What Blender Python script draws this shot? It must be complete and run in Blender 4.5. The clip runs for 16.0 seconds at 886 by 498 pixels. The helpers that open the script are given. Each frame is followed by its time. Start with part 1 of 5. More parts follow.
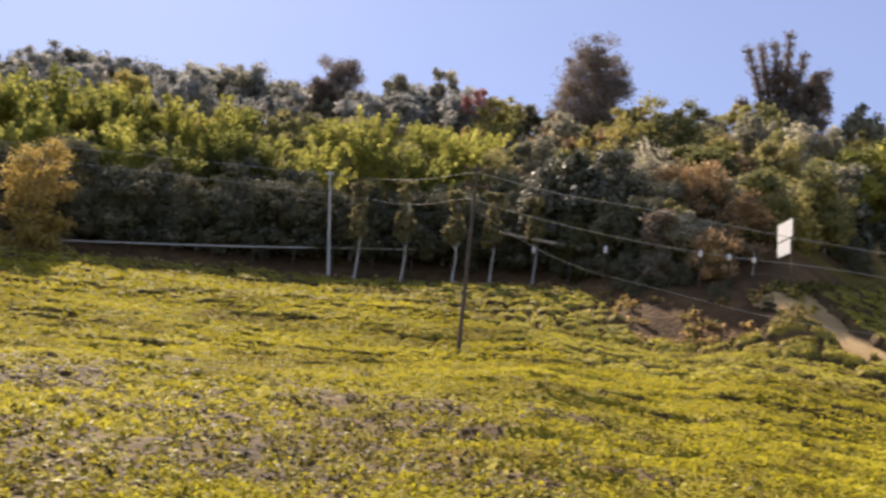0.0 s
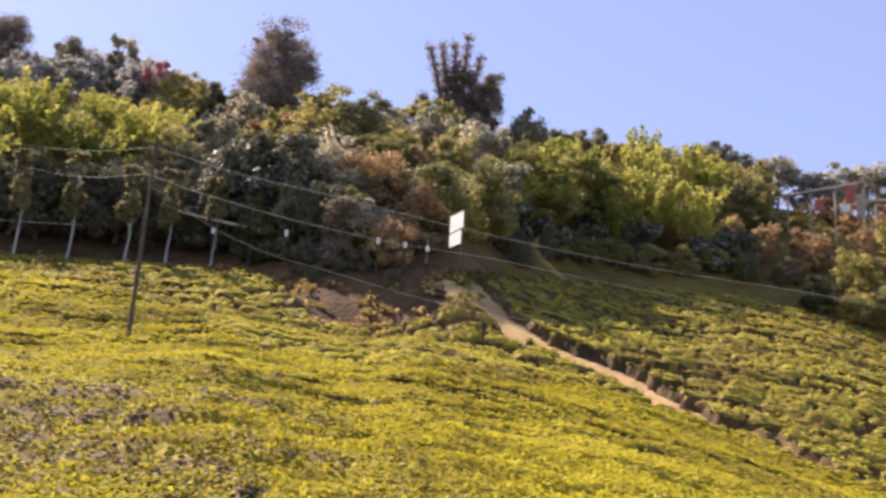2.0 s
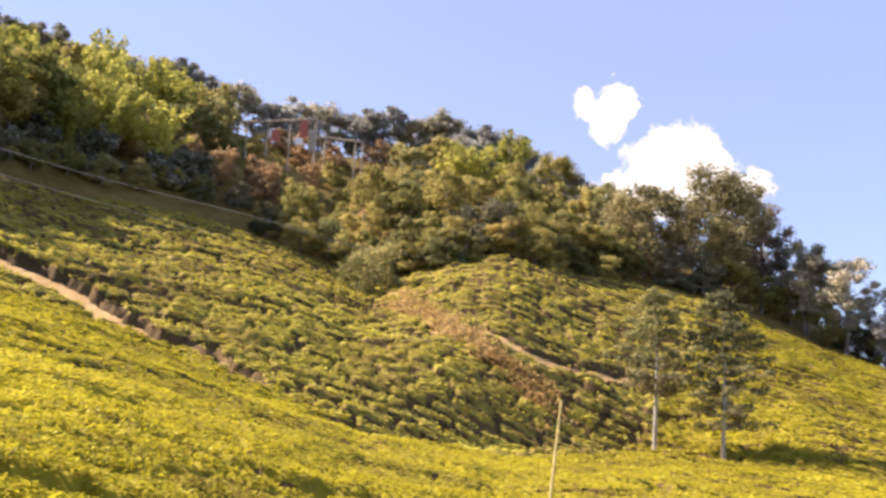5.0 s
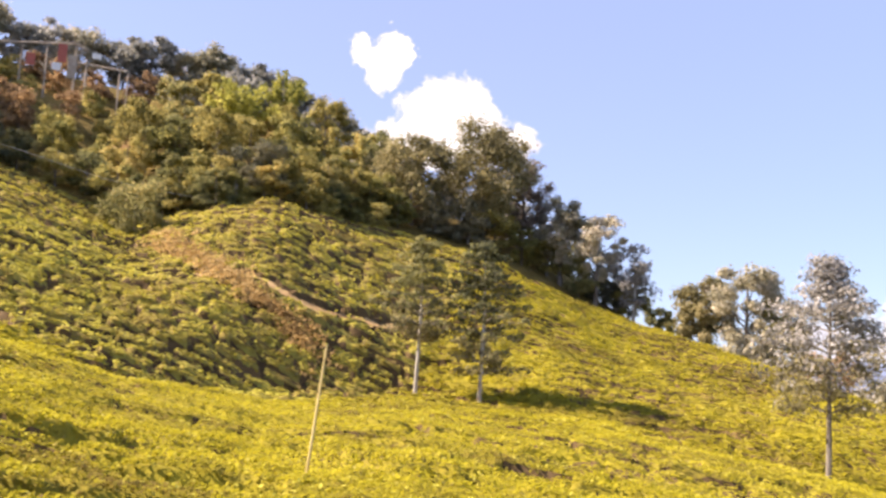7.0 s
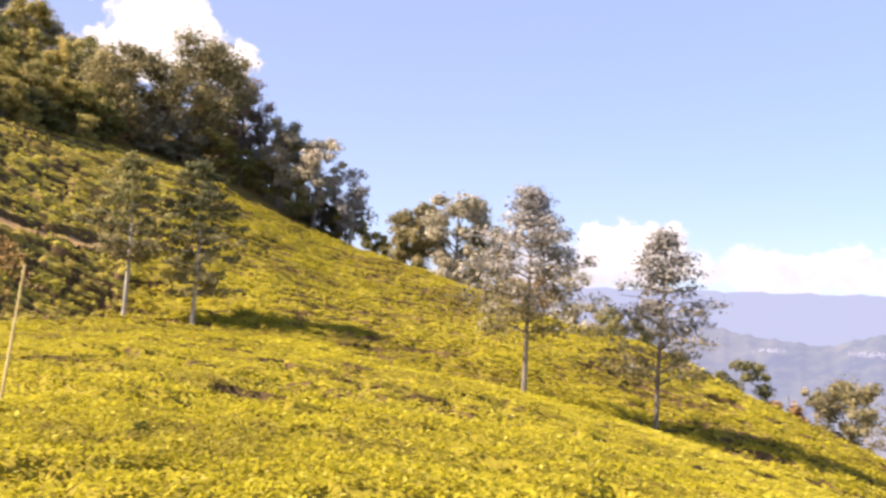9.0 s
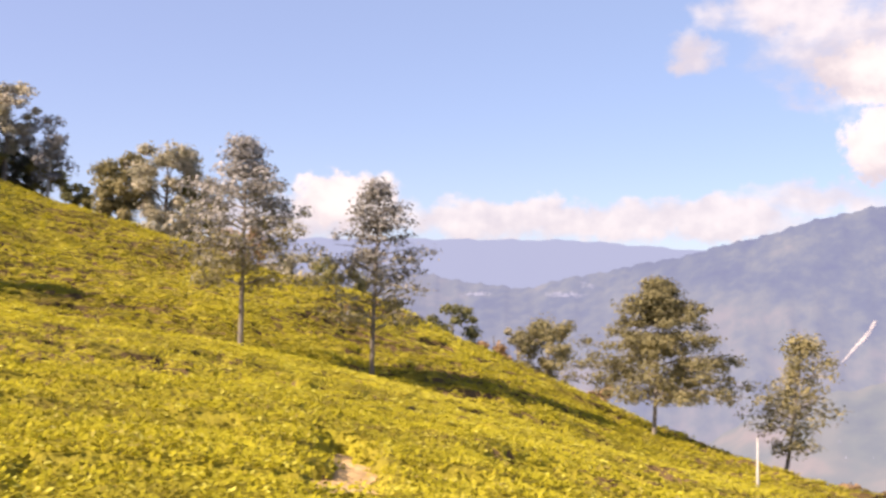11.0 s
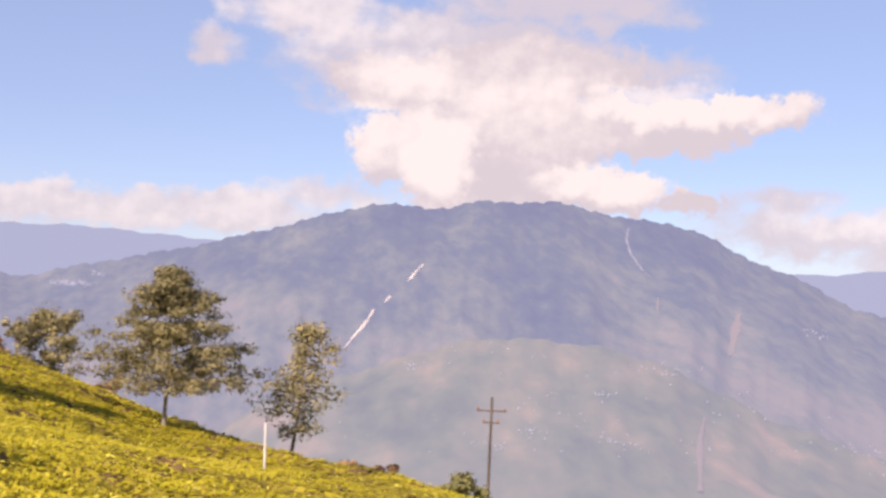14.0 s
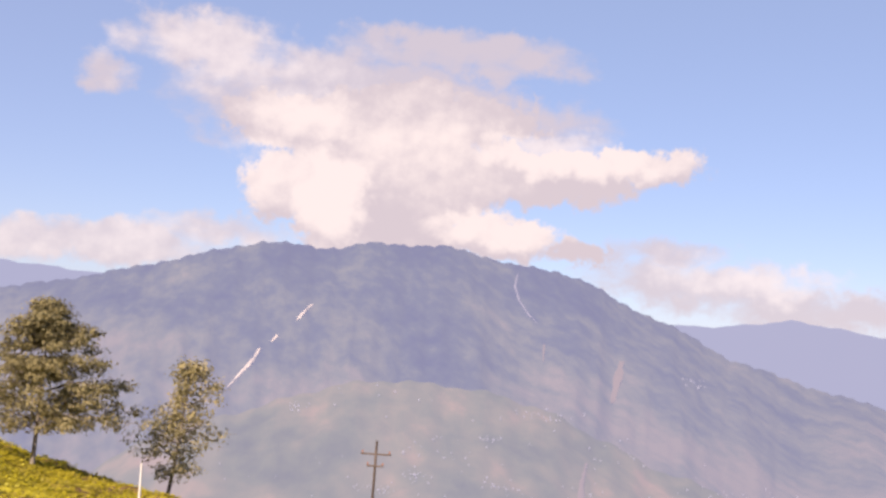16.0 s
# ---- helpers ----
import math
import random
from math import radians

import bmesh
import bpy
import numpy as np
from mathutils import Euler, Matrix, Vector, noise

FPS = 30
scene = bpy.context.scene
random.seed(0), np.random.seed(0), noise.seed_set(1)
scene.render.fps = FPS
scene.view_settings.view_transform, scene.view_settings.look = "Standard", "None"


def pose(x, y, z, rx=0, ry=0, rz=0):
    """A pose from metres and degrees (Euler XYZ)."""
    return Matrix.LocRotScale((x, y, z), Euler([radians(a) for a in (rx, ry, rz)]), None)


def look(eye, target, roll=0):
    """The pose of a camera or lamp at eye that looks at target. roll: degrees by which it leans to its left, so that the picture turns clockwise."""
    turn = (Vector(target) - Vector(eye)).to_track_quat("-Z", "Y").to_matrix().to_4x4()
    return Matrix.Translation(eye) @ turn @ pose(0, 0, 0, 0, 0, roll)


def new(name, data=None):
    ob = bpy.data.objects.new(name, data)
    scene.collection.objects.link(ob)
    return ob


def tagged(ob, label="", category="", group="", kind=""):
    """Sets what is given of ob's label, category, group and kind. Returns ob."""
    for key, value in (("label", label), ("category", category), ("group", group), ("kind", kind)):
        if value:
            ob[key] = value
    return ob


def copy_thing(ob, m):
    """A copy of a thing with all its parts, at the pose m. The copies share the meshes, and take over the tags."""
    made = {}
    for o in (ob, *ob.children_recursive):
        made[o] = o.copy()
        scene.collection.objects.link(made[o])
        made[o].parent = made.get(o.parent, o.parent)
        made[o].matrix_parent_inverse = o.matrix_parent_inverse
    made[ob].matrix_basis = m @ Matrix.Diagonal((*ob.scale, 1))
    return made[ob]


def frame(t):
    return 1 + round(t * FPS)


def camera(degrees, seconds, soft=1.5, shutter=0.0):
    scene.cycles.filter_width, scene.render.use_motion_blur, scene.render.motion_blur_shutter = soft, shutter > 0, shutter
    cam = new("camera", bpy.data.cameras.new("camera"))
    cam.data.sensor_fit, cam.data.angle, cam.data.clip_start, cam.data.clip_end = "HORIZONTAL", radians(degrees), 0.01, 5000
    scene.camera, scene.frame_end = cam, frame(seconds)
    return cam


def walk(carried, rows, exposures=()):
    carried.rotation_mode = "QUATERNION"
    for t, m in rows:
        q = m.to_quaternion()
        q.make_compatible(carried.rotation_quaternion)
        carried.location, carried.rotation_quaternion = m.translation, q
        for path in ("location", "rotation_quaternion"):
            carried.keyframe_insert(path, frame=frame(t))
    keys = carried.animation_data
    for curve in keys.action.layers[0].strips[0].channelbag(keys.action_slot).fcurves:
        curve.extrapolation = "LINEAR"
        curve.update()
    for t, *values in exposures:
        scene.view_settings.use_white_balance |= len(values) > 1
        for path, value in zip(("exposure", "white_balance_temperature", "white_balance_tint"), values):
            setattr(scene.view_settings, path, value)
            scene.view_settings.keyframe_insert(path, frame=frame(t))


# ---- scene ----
# A hand-held camera turns on the spot at the edge of a hillside tea garden.
EYE = 1.6
cam = camera(48.0, 16.0, soft=2.8, shutter=0.3)
# seconds, bearing (degrees to the left of +y), pitch, lean to the left
TURN = [
    (0.0, 3.81, 11.75, 5.27), (0.5, -1.83, 12.19, 4.80), (1.0, -6.39, 12.69, 4.30), (1.5, -10.82, 12.75, 3.94),
    (2.0, -14.84, 12.21, 3.54), (2.5, -19.32, 11.47, 3.28), (3.0, -23.77, 10.69, 3.29), (3.5, -29.04, 10.47, 3.17),
    (4.0, -35.03, 10.34, 2.57), (4.5, -41.57, 9.92, 3.07), (4.7, -43.56, 9.66, 3.02), (6.8, -58.68, 6.93, 3.24),
    (7.0, -59.71, 6.79, 3.28), (7.5, -63.17, 6.03, 2.98), (8.0, -67.21, 4.83, 2.86), (8.5, -71.71, 3.88, 3.04),
    (9.0, -76.10, 3.29, 3.40), (9.2, -77.88, 3.13, 3.21), (11.3, -95.42, 1.09, 1.86), (11.5, -97.49, 1.12, 1.96),
    (12.0, -102.16, 1.24, 1.97), (12.5, -106.82, 1.30, 1.91), (13.0, -111.18, 1.51, 2.20), (13.5, -115.68, 1.57, 2.45),
    (14.0, -119.89, 1.64, 2.70), (14.5, -122.98, 2.04, 3.04), (15.0, -124.73, 3.23, 3.39), (15.5, -126.18, 3.95, 3.78),
    (16.0, -126.01, 4.44, 4.35)]


def toward(az, el, r=1.0):
    """The offset from the eye at bearing az (degrees to the right of +y), elevation el and horizontal distance r."""
    return Vector((r * math.sin(radians(az)), r * math.cos(radians(az)), r * math.tan(radians(el))))


HERE = Vector((0, 0, EYE))
walk(cam, [(t, look(HERE, HERE + toward(-yaw, pitch), lean)) for t, yaw, pitch, lean in TURN],
     exposures=[(0, 1.14, 7000, 17), (1.5, 1.36, 6950, 20), (2.5, 1.44, 6850, 23), (3.5, 1.54, 6850, 23), (4.5, 1.62, 7000, 19), (7.0, 1.65, 7150, 20), (9.0, 1.57, 7150, 22), (11.5, 1.22, 7200, 23), (13.5, 1.11, 7200, 25), (16, 1.05, 7250, 26)])

# ---- sky and sun ----
SUN_AZ, SUN_EL = -26.0, 40.0
sun = new("sun", bpy.data.lights.new("sun", "SUN"))
sun.data.energy, sun.data.angle, sun.data.color = 5.0, radians(0.6), (1.0, 0.91, 0.78)
sun.matrix_world = look(HERE + toward(SUN_AZ, SUN_EL, 100), HERE)

world = bpy.data.worlds.new("sky")
scene.world = world
world.use_nodes = True


def clouds():
    """A clear sky with heaped clouds in the places where the valley has them."""
    nt = world.node_tree
    nodes, link = nt.nodes, nt.links.new
    nodes.clear()
    out, bg = nodes.new("ShaderNodeOutputWorld"), nodes.new("ShaderNodeBackground")
    sky = nodes.new("ShaderNodeTexSky")
    sky.sky_type, sky.sun_disc = "NISHITA", False
    sky.sun_elevation, sky.sun_rotation = radians(SUN_EL), radians(SUN_AZ)
    sky.altitude, sky.air_density, sky.dust_density, sky.ozone_density = 1500, 1.0, 1.2, 2.0
    tint = nodes.new("ShaderNodeMix")
    tint.data_type, tint.blend_type = "RGBA", "MULTIPLY"
    tint.inputs[0].default_value = 1.0
    tint.inputs[7].default_value = SKY_TINT
    # thin valley haze evens out the blue
    pale = nodes.new("ShaderNodeMix")
    pale.data_type = "RGBA"
    pale.inputs[0].default_value = 0.5
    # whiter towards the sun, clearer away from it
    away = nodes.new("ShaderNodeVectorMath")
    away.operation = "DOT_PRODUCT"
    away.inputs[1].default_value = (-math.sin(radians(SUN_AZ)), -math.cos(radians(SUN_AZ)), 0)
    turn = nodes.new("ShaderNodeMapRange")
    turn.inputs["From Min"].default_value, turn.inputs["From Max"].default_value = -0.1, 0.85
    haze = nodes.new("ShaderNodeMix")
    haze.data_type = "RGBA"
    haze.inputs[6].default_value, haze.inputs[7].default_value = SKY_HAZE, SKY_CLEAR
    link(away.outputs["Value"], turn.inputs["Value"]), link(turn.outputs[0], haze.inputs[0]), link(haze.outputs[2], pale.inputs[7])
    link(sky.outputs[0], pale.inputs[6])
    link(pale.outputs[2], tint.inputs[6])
    tc = nodes.new("ShaderNodeTexCoord")
    sep = nodes.new("ShaderNodeSeparateXYZ")
    link(tc.outputs["Generated"], sep.inputs[0]), link(tc.outputs["Generated"], away.inputs[0])

    def math_node(op, a, b=None, clamp=False):
        n = nodes.new("ShaderNodeMath")
        n.operation, n.use_clamp = op, clamp
        for k, v in enumerate((a, b)):
            if v is None:
                continue
            if isinstance(v, (int, float)):
                n.inputs[k].default_value = v
            else:
                link(v, n.inputs[k])
        return n.outputs[0]

    az = math_node("MULTIPLY", math_node("ARCTAN2", sep.outputs[0], sep.outputs[1]), 180 / math.pi)
    el = math_node("MULTIPLY", math_node("ARCSINE", sep.outputs[2]), 180 / math.pi)
    comb = nodes.new("ShaderNodeCombineXYZ")
    link(az, comb.inputs[0]), link(el, comb.inputs[1])

    def noise_node(scale, detail, rough, stretch=1.0, shift=(0.0, 0.0)):
        mp = nodes.new("ShaderNodeMapping")
        mp.inputs["Location"].default_value = (*shift, 0.0)
        mp.inputs["Scale"].default_value = (1.0, stretch, 1.0)
        link(comb.outputs[0], mp.inputs[0])
        n = nodes.new("ShaderNodeTexNoise")
        n.inputs["Scale"].default_value, n.inputs["Detail"].default_value, n.inputs["Roughness"].default_value = scale, detail, rough
        link(mp.outputs[0], n.inputs["Vector"])
        return n

    warp = noise_node(0.55, 6, 0.62)
    wv = nodes.new("ShaderNodeVectorMath")
    wv.operation = "MULTIPLY_ADD"
    link(warp.outputs["Color"], wv.inputs[0])
    wv.inputs[1].default_value = (3.4, 3.0, 0)
    wv.inputs[2].default_value = (-1.7, -1.5, 0)
    place = nodes.new("ShaderNodeVectorMath")
    place.operation = "ADD"
    link(comb.outputs[0], place.inputs[0]), link(wv.outputs[0], place.inputs[1])

    def field(blobs):
        """The largest of w * (1 - d^2) over ellipses (az, el, half width, half height, w)."""
        total = None
        for a, e, w, h, k in blobs:
            m = nodes.new("ShaderNodeVectorMath")
            m.operation = "MULTIPLY_ADD"
            link(place.outputs[0], m.inputs[0])
            m.inputs[1].default_value = (1 / w, 1 / h, 0)
            m.inputs[2].default_value = (-a / w, -e / h, 0)
            d = nodes.new("ShaderNodeVectorMath")
            d.operation = "DOT_PRODUCT"
            link(m.outputs[0], d.inputs[0]), link(m.outputs[0], d.inputs[1])
            v = math_node("MULTIPLY", math_node("SUBTRACT", 1.0, d.outputs["Value"]), k)
            total = v if total is None else math_node("MAXIMUM", total, v)
        return total

    def smooth(v, lo, hi):
        n = nodes.new("ShaderNodeMapRange")
        n.interpolation_type = "SMOOTHSTEP"
        n.inputs["From Min"].default_value, n.inputs["From Max"].default_value = lo, hi
        link(v, n.inputs["Value"])
        return n.outputs[0]

    dense = field(HEAPS)
    soft = field(VEILS)
    fine = noise_node(0.9, 6, 0.6).outputs["Fac"]
    broad = noise_node(0.28, 4, 0.55, 1.8).outputs["Fac"]
    billow = noise_node(2.1, 5, 0.55).outputs["Fac"]
    ragged = math_node("ADD", math_node("MULTIPLY", math_node("SUBTRACT", fine, 0.5), 1.3), math_node("MULTIPLY", math_node("SUBTRACT", billow, 0.5), 0.35))
    heap = smooth(math_node("ADD", dense, ragged), -0.05, 0.5)
    veil = math_node("MULTIPLY", smooth(math_node("ADD", soft, math_node("MULTIPLY", math_node("SUBTRACT", broad, 0.5), 1.6)), 0.0, 0.8), 0.85)
    # bright tops, greyer bodies
    relief = math_node("ADD", math_node("MULTIPLY", math_node("SUBTRACT", fine, 0.5), 1.3), math_node("MULTIPLY", math_node("SUBTRACT", broad, 0.5), 1.4))
    # each billow is brighter on the side towards the sun
    side = math_node("SUBTRACT", noise_node(0.33, 5, 0.5).outputs["Fac"], noise_node(0.33, 5, 0.5, 1.0, (0.3, -0.42)).outputs["Fac"])
    lit = math_node("ADD", field(CROWNS), math_node("ADD", math_node("MULTIPLY", relief, 0.75), math_node("MULTIPLY", side, 2.2)))
    ramp = nodes.new("ShaderNodeMix")
    ramp.data_type = "RGBA"
    link(smooth(lit, -0.6, 0.85), ramp.inputs[0])
    ramp.inputs[6].default_value = CLOUD_DARK
    ramp.inputs[7].default_value = CLOUD_LIGHT
    cover = math_node("MAXIMUM", heap, veil, True)
    mix = nodes.new("ShaderNodeMix")
    mix.data_type = "RGBA"
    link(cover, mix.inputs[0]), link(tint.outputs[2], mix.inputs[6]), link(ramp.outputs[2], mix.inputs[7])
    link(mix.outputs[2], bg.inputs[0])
    bg.inputs[1].default_value = SKY_STRENGTH
    link(bg.outputs[0], out.inputs[0])


SKY_STRENGTH = 0.07
SKY_TINT = (0.89, 0.97, 1.12, 1)
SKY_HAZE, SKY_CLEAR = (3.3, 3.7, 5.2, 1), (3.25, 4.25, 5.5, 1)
CLOUD_DARK, CLOUD_LIGHT = (4.45, 4.38, 4.85, 1), (6.3, 6.2, 6.2, 1)
# az, el, half width, half height, weight
HEAPS = [(54.3, 17.7, 1.0, 1.0, 1.0), (56.3, 18.0, 1.3, 1.1, 1.0), (55.6, 16.8, 1.3, 1.5, 1.0), (59.7, 14.2, 3.3, 2.8, 1.2), (62.8, 12.8, 2.3, 1.5, 0.9), (57.0, 12.4, 2.8, 1.8, 1),
         (86.8, 3.6, 3.8, 1.9, 1.0), (119.4, 6.3, 2.5, 3.2, 1.3), (116.4, 7.2, 2.6, 2.2, 1.1), (119.5, 9.0, 3.5, 2.4, 1.1), (123.5, 8.2, 7.0, 3.6, 1.3), (117.5, 11.0, 6.0, 2.0, 1.0),
         (131.2, 9.0, 6.6, 2.0, 1.2), (136.8, 9.7, 4.4, 1.2, 1.0), (129.0, 5.3, 4.2, 1.5, 1.0), (133.8, 4.6, 2.8, 1.0, 0.8), (124.0, 11.8, 9.0, 2.4, 1.0), (124.0, 5.0, 5.0, 1.6, 0.9)]
VEILS = [(97.5, 3.0, 12.0, 1.5, 1.0), (106.5, 3.3, 9.0, 1.5, 1.0), (113, 4.4, 5.0, 1.3, 0.8), (141.0, 3.4, 8.0, 1.8, 0.9), (120.0, 12.3, 12.0, 4.0, 1.1),
         (126.0, 15.4, 9.0, 1.8, 0.9), (111.5, 14.6, 6.0, 2.2, 0.9), (106.5, 12.4, 1.8, 1.6, 0.7), (148.0, 2.2, 9.0, 1.5, 0.8),
         (128.5, 11.4, 8.0, 2.4, 0.9), (160.0, 4.0, 9.0, 2.0, 0.6), (83, 2.4, 8.0, 1.4, 0.8), (138, 5.0, 6, 1.0, 0.6)]
CROWNS = [(116.0, 8.0, 3.0, 2.0, 0.8), (119.4, 7.2, 2.4, 2.8, 1.4), (59.8, 15.0, 6.0, 5.0, 1.5), (55.8, 17.6, 4.0, 3.4, 1.5), (133.0, 10.1, 7.5, 1.3, 1.0),
          (129.5, 5.7, 4.4, 1.1, 0.9), (117.5, 11.6, 3.5, 1.6, 0.7), (86.8, 4.4, 4.0, 1.6, 0.7), (98, 3.7, 12, 1.2, 0.12), (107, 3.8, 8, 1.0, 0.12), (124, 10, 5, 2.5, 0.4), (144, 4.0, 5, 1.2, 0.5), (112, 14.6, 6, 2, 0.3)]
clouds()

# ---- materials ----


def material(name, stops, scale=3.0, rough=0.85, bump=0.0, bump_scale=20.0, translucent=0.0, island=0.0, each=0.0, metallic=0.0, coarse=None, spec=0.12, glow=None, climb=None, gain=1.0, drawn=None):
    """stops: colours along a ramp driven by noise (in metres), the piece's own random and the thing's own random."""
    m = bpy.data.materials.new(name)
    m.use_nodes = True
    nt = m.node_tree
    nodes, link = nt.nodes, nt.links.new
    nodes.clear()
    out = nodes.new("ShaderNodeOutputMaterial")
    bsdf = nodes.new("ShaderNodeBsdfPrincipled")
    bsdf.inputs["Roughness"].default_value = rough
    bsdf.inputs["Metallic"].default_value = metallic
    bsdf.inputs["Specular IOR Level"].default_value = spec
    geo = nodes.new("ShaderNodeNewGeometry")
    a = nodes.new("ShaderNodeTexNoise")
    a.inputs["Scale"].default_value, a.inputs["Detail"].default_value, a.inputs["Roughness"].default_value = scale, 5, 0.62
    link(geo.outputs["Position"], a.inputs["Vector"])
    b = nodes.new("ShaderNodeTexNoise")
    b.inputs["Scale"].default_value, b.inputs["Detail"].default_value = coarse or scale * 0.13, 3
    link(geo.outputs["Position"], b.inputs["Vector"])
    if drawn:
        # growth and earth follow the fall of a slope that faces this way: drawn out along it
        turned = nodes.new("ShaderNodeMapping")
        turned.inputs["Rotation"].default_value = (0, 0, radians(drawn[0]))
        stretched = nodes.new("ShaderNodeMapping")
        stretched.inputs["Scale"].default_value = (1, drawn[1], 0.6)
        link(geo.outputs["Position"], turned.inputs[0]), link(turned.outputs[0], stretched.inputs[0])
        link(stretched.outputs[0], a.inputs["Vector"]), link(stretched.outputs[0], b.inputs["Vector"])

    def mad(v, k, c):
        n = nodes.new("ShaderNodeMath")
        n.operation = "MULTIPLY_ADD"
        link(v, n.inputs[0])
        n.inputs[1].default_value = k
        if isinstance(c, (int, float)):
            n.inputs[2].default_value = c
        else:
            link(c, n.inputs[2])
        return n.outputs[0]

    v = mad(a.outputs["Fac"], 0.9 * gain, 0.5 - 0.45 * gain)
    v = mad(b.outputs["Fac"], 1.2 * gain, mad(v, 1.0, -0.6 * gain))
    if island:
        v = mad(geo.outputs["Random Per Island"], island, mad(v, 1.0, -island / 2))
    if each:
        info = nodes.new("ShaderNodeObjectInfo")
        v = mad(info.outputs["Random"], each, mad(v, 1.0, -each / 2))
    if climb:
        # colour shifts with height, for vegetation and painted cloud shade: from climb[0] to climb[1] metres by
        # climb[2] along the ramp
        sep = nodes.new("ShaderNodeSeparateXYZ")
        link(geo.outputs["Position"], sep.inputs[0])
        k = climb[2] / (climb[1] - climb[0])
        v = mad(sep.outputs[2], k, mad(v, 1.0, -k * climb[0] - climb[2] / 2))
    ramp = nodes.new("ShaderNodeValToRGB")
    el = ramp.color_ramp.elements
    while len(el) < len(stops):
        el.new(0.5)
    for k, c in enumerate(stops):
        el[k].position = 0.12 + 0.76 * k / max(1, len(stops) - 1)
        el[k].color = (*c, 1)
    link(v, ramp.inputs[0])
    link(ramp.outputs[0], bsdf.inputs["Base Color"])
    if bump:
        c = nodes.new("ShaderNodeTexNoise")
        c.inputs["Scale"].default_value, c.inputs["Detail"].default_value = bump_scale, 4
        link(geo.outputs["Position"], c.inputs["Vector"])
        bm = nodes.new("ShaderNodeBump")
        bm.inputs["Strength"].default_value, bm.inputs["Distance"].default_value = bump, 0.5 / bump_scale
        link(c.outputs["Fac"], bm.inputs["Height"])
        link(bm.outputs[0], bsdf.inputs["Normal"])
    shader = bsdf.outputs[0]
    if translucent:
        tr = nodes.new("ShaderNodeBsdfTranslucent")
        link(ramp.outputs[0], tr.inputs[0])
        mx = nodes.new("ShaderNodeMixShader")
        mx.inputs[0].default_value = translucent
        link(shader, mx.inputs[1]), link(tr.outputs[0], mx.inputs[2])
        shader = mx.outputs[0]
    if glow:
        # haze painted in as emission: the lit air in front of the far side of the valley
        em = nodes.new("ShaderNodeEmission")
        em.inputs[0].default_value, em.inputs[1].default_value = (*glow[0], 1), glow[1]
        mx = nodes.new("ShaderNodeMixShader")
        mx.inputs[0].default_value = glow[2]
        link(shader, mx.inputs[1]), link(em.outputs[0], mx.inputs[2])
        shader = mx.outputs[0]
    link(shader, out.inputs[0])
    return m


TEA = material("tea leaves", [(0.195, 0.145, 0.04), (0.275, 0.238, 0.03), (0.37, 0.325, 0.028), (0.44, 0.385, 0.03), (0.50, 0.435, 0.055)], 1.6, 0.8, translucent=0.45, island=0.25, coarse=0.16, spec=0.06, gain=1.5)
TEA_GREEN = material("older tea leaves", [(0.23, 0.165, 0.058), (0.34, 0.285, 0.065), (0.44, 0.40, 0.07), (0.53, 0.485, 0.075), (0.60, 0.545, 0.11)], 1.2, 0.75, translucent=0.3, island=0.25, coarse=0.22, spec=0.08, gain=1.4)
TEA_TOP = material("tea canopy", [(0.17, 0.135, 0.03), (0.27, 0.225, 0.026), (0.37, 0.315, 0.026)], 3.0, 0.85, bump=1.0, bump_scale=9, translucent=0.2)
TEA_DULL = material("old leathery tea leaves", [(0.045, 0.033, 0.018), (0.10, 0.08, 0.03), (0.24, 0.21, 0.05), (0.52, 0.47, 0.15)], 2.2, 0.6, translucent=0.4, island=0.9, coarse=0.3, spec=0.08)
TEA_OLD = material("grown-out tea canopy", [(0.18, 0.12, 0.04), (0.27, 0.22, 0.05), (0.35, 0.315, 0.055)], 2.2, 0.85, bump=0.8, bump_scale=9, translucent=0.15)
# brown of the stems, darkened to carry the shade between bushes as well
TEA_STEM_SHADE = material("woody tea stems and gap shade", [(0.045, 0.03, 0.015), (0.095, 0.062, 0.028), (0.16, 0.105, 0.048)], 3.0, 0.9, bump=0.6, bump_scale=9)
SOIL = material("orange earth", [(0.26, 0.15, 0.06), (0.42, 0.27, 0.12), (0.56, 0.40, 0.20)], 1.2, 0.95, bump=0.7, bump_scale=5)
GROUND = material("hillside ground", [(0.07, 0.05, 0.015), (0.14, 0.10, 0.025), (0.24, 0.16, 0.05)], 0.8, 0.95, bump=0.8, bump_scale=3)
GRASS = material("dry grass", [(0.10, 0.09, 0.03), (0.22, 0.19, 0.05), (0.36, 0.28, 0.09)], 1.5, 0.8, translucent=0.3, island=0.6)
DRY = material("dry orange-brown growth", [(0.24, 0.15, 0.06), (0.42, 0.28, 0.11), (0.58, 0.43, 0.2)], 1.2, 0.85, translucent=0.45, island=0.5)
# red-brown soil, darkened further with the trees' shade in its colour
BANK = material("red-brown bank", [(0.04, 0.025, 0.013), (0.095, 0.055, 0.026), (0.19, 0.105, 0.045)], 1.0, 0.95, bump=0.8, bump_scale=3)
BARK = material("grey bark", [(0.10, 0.08, 0.065), (0.19, 0.165, 0.135), (0.30, 0.27, 0.23)], 6, 0.9, bump=0.7, bump_scale=14)
PALE_BARK = material("pale bark", [(0.28, 0.25, 0.2), (0.42, 0.39, 0.33), (0.55, 0.52, 0.46)], 6, 0.9, bump=0.5, bump_scale=14)
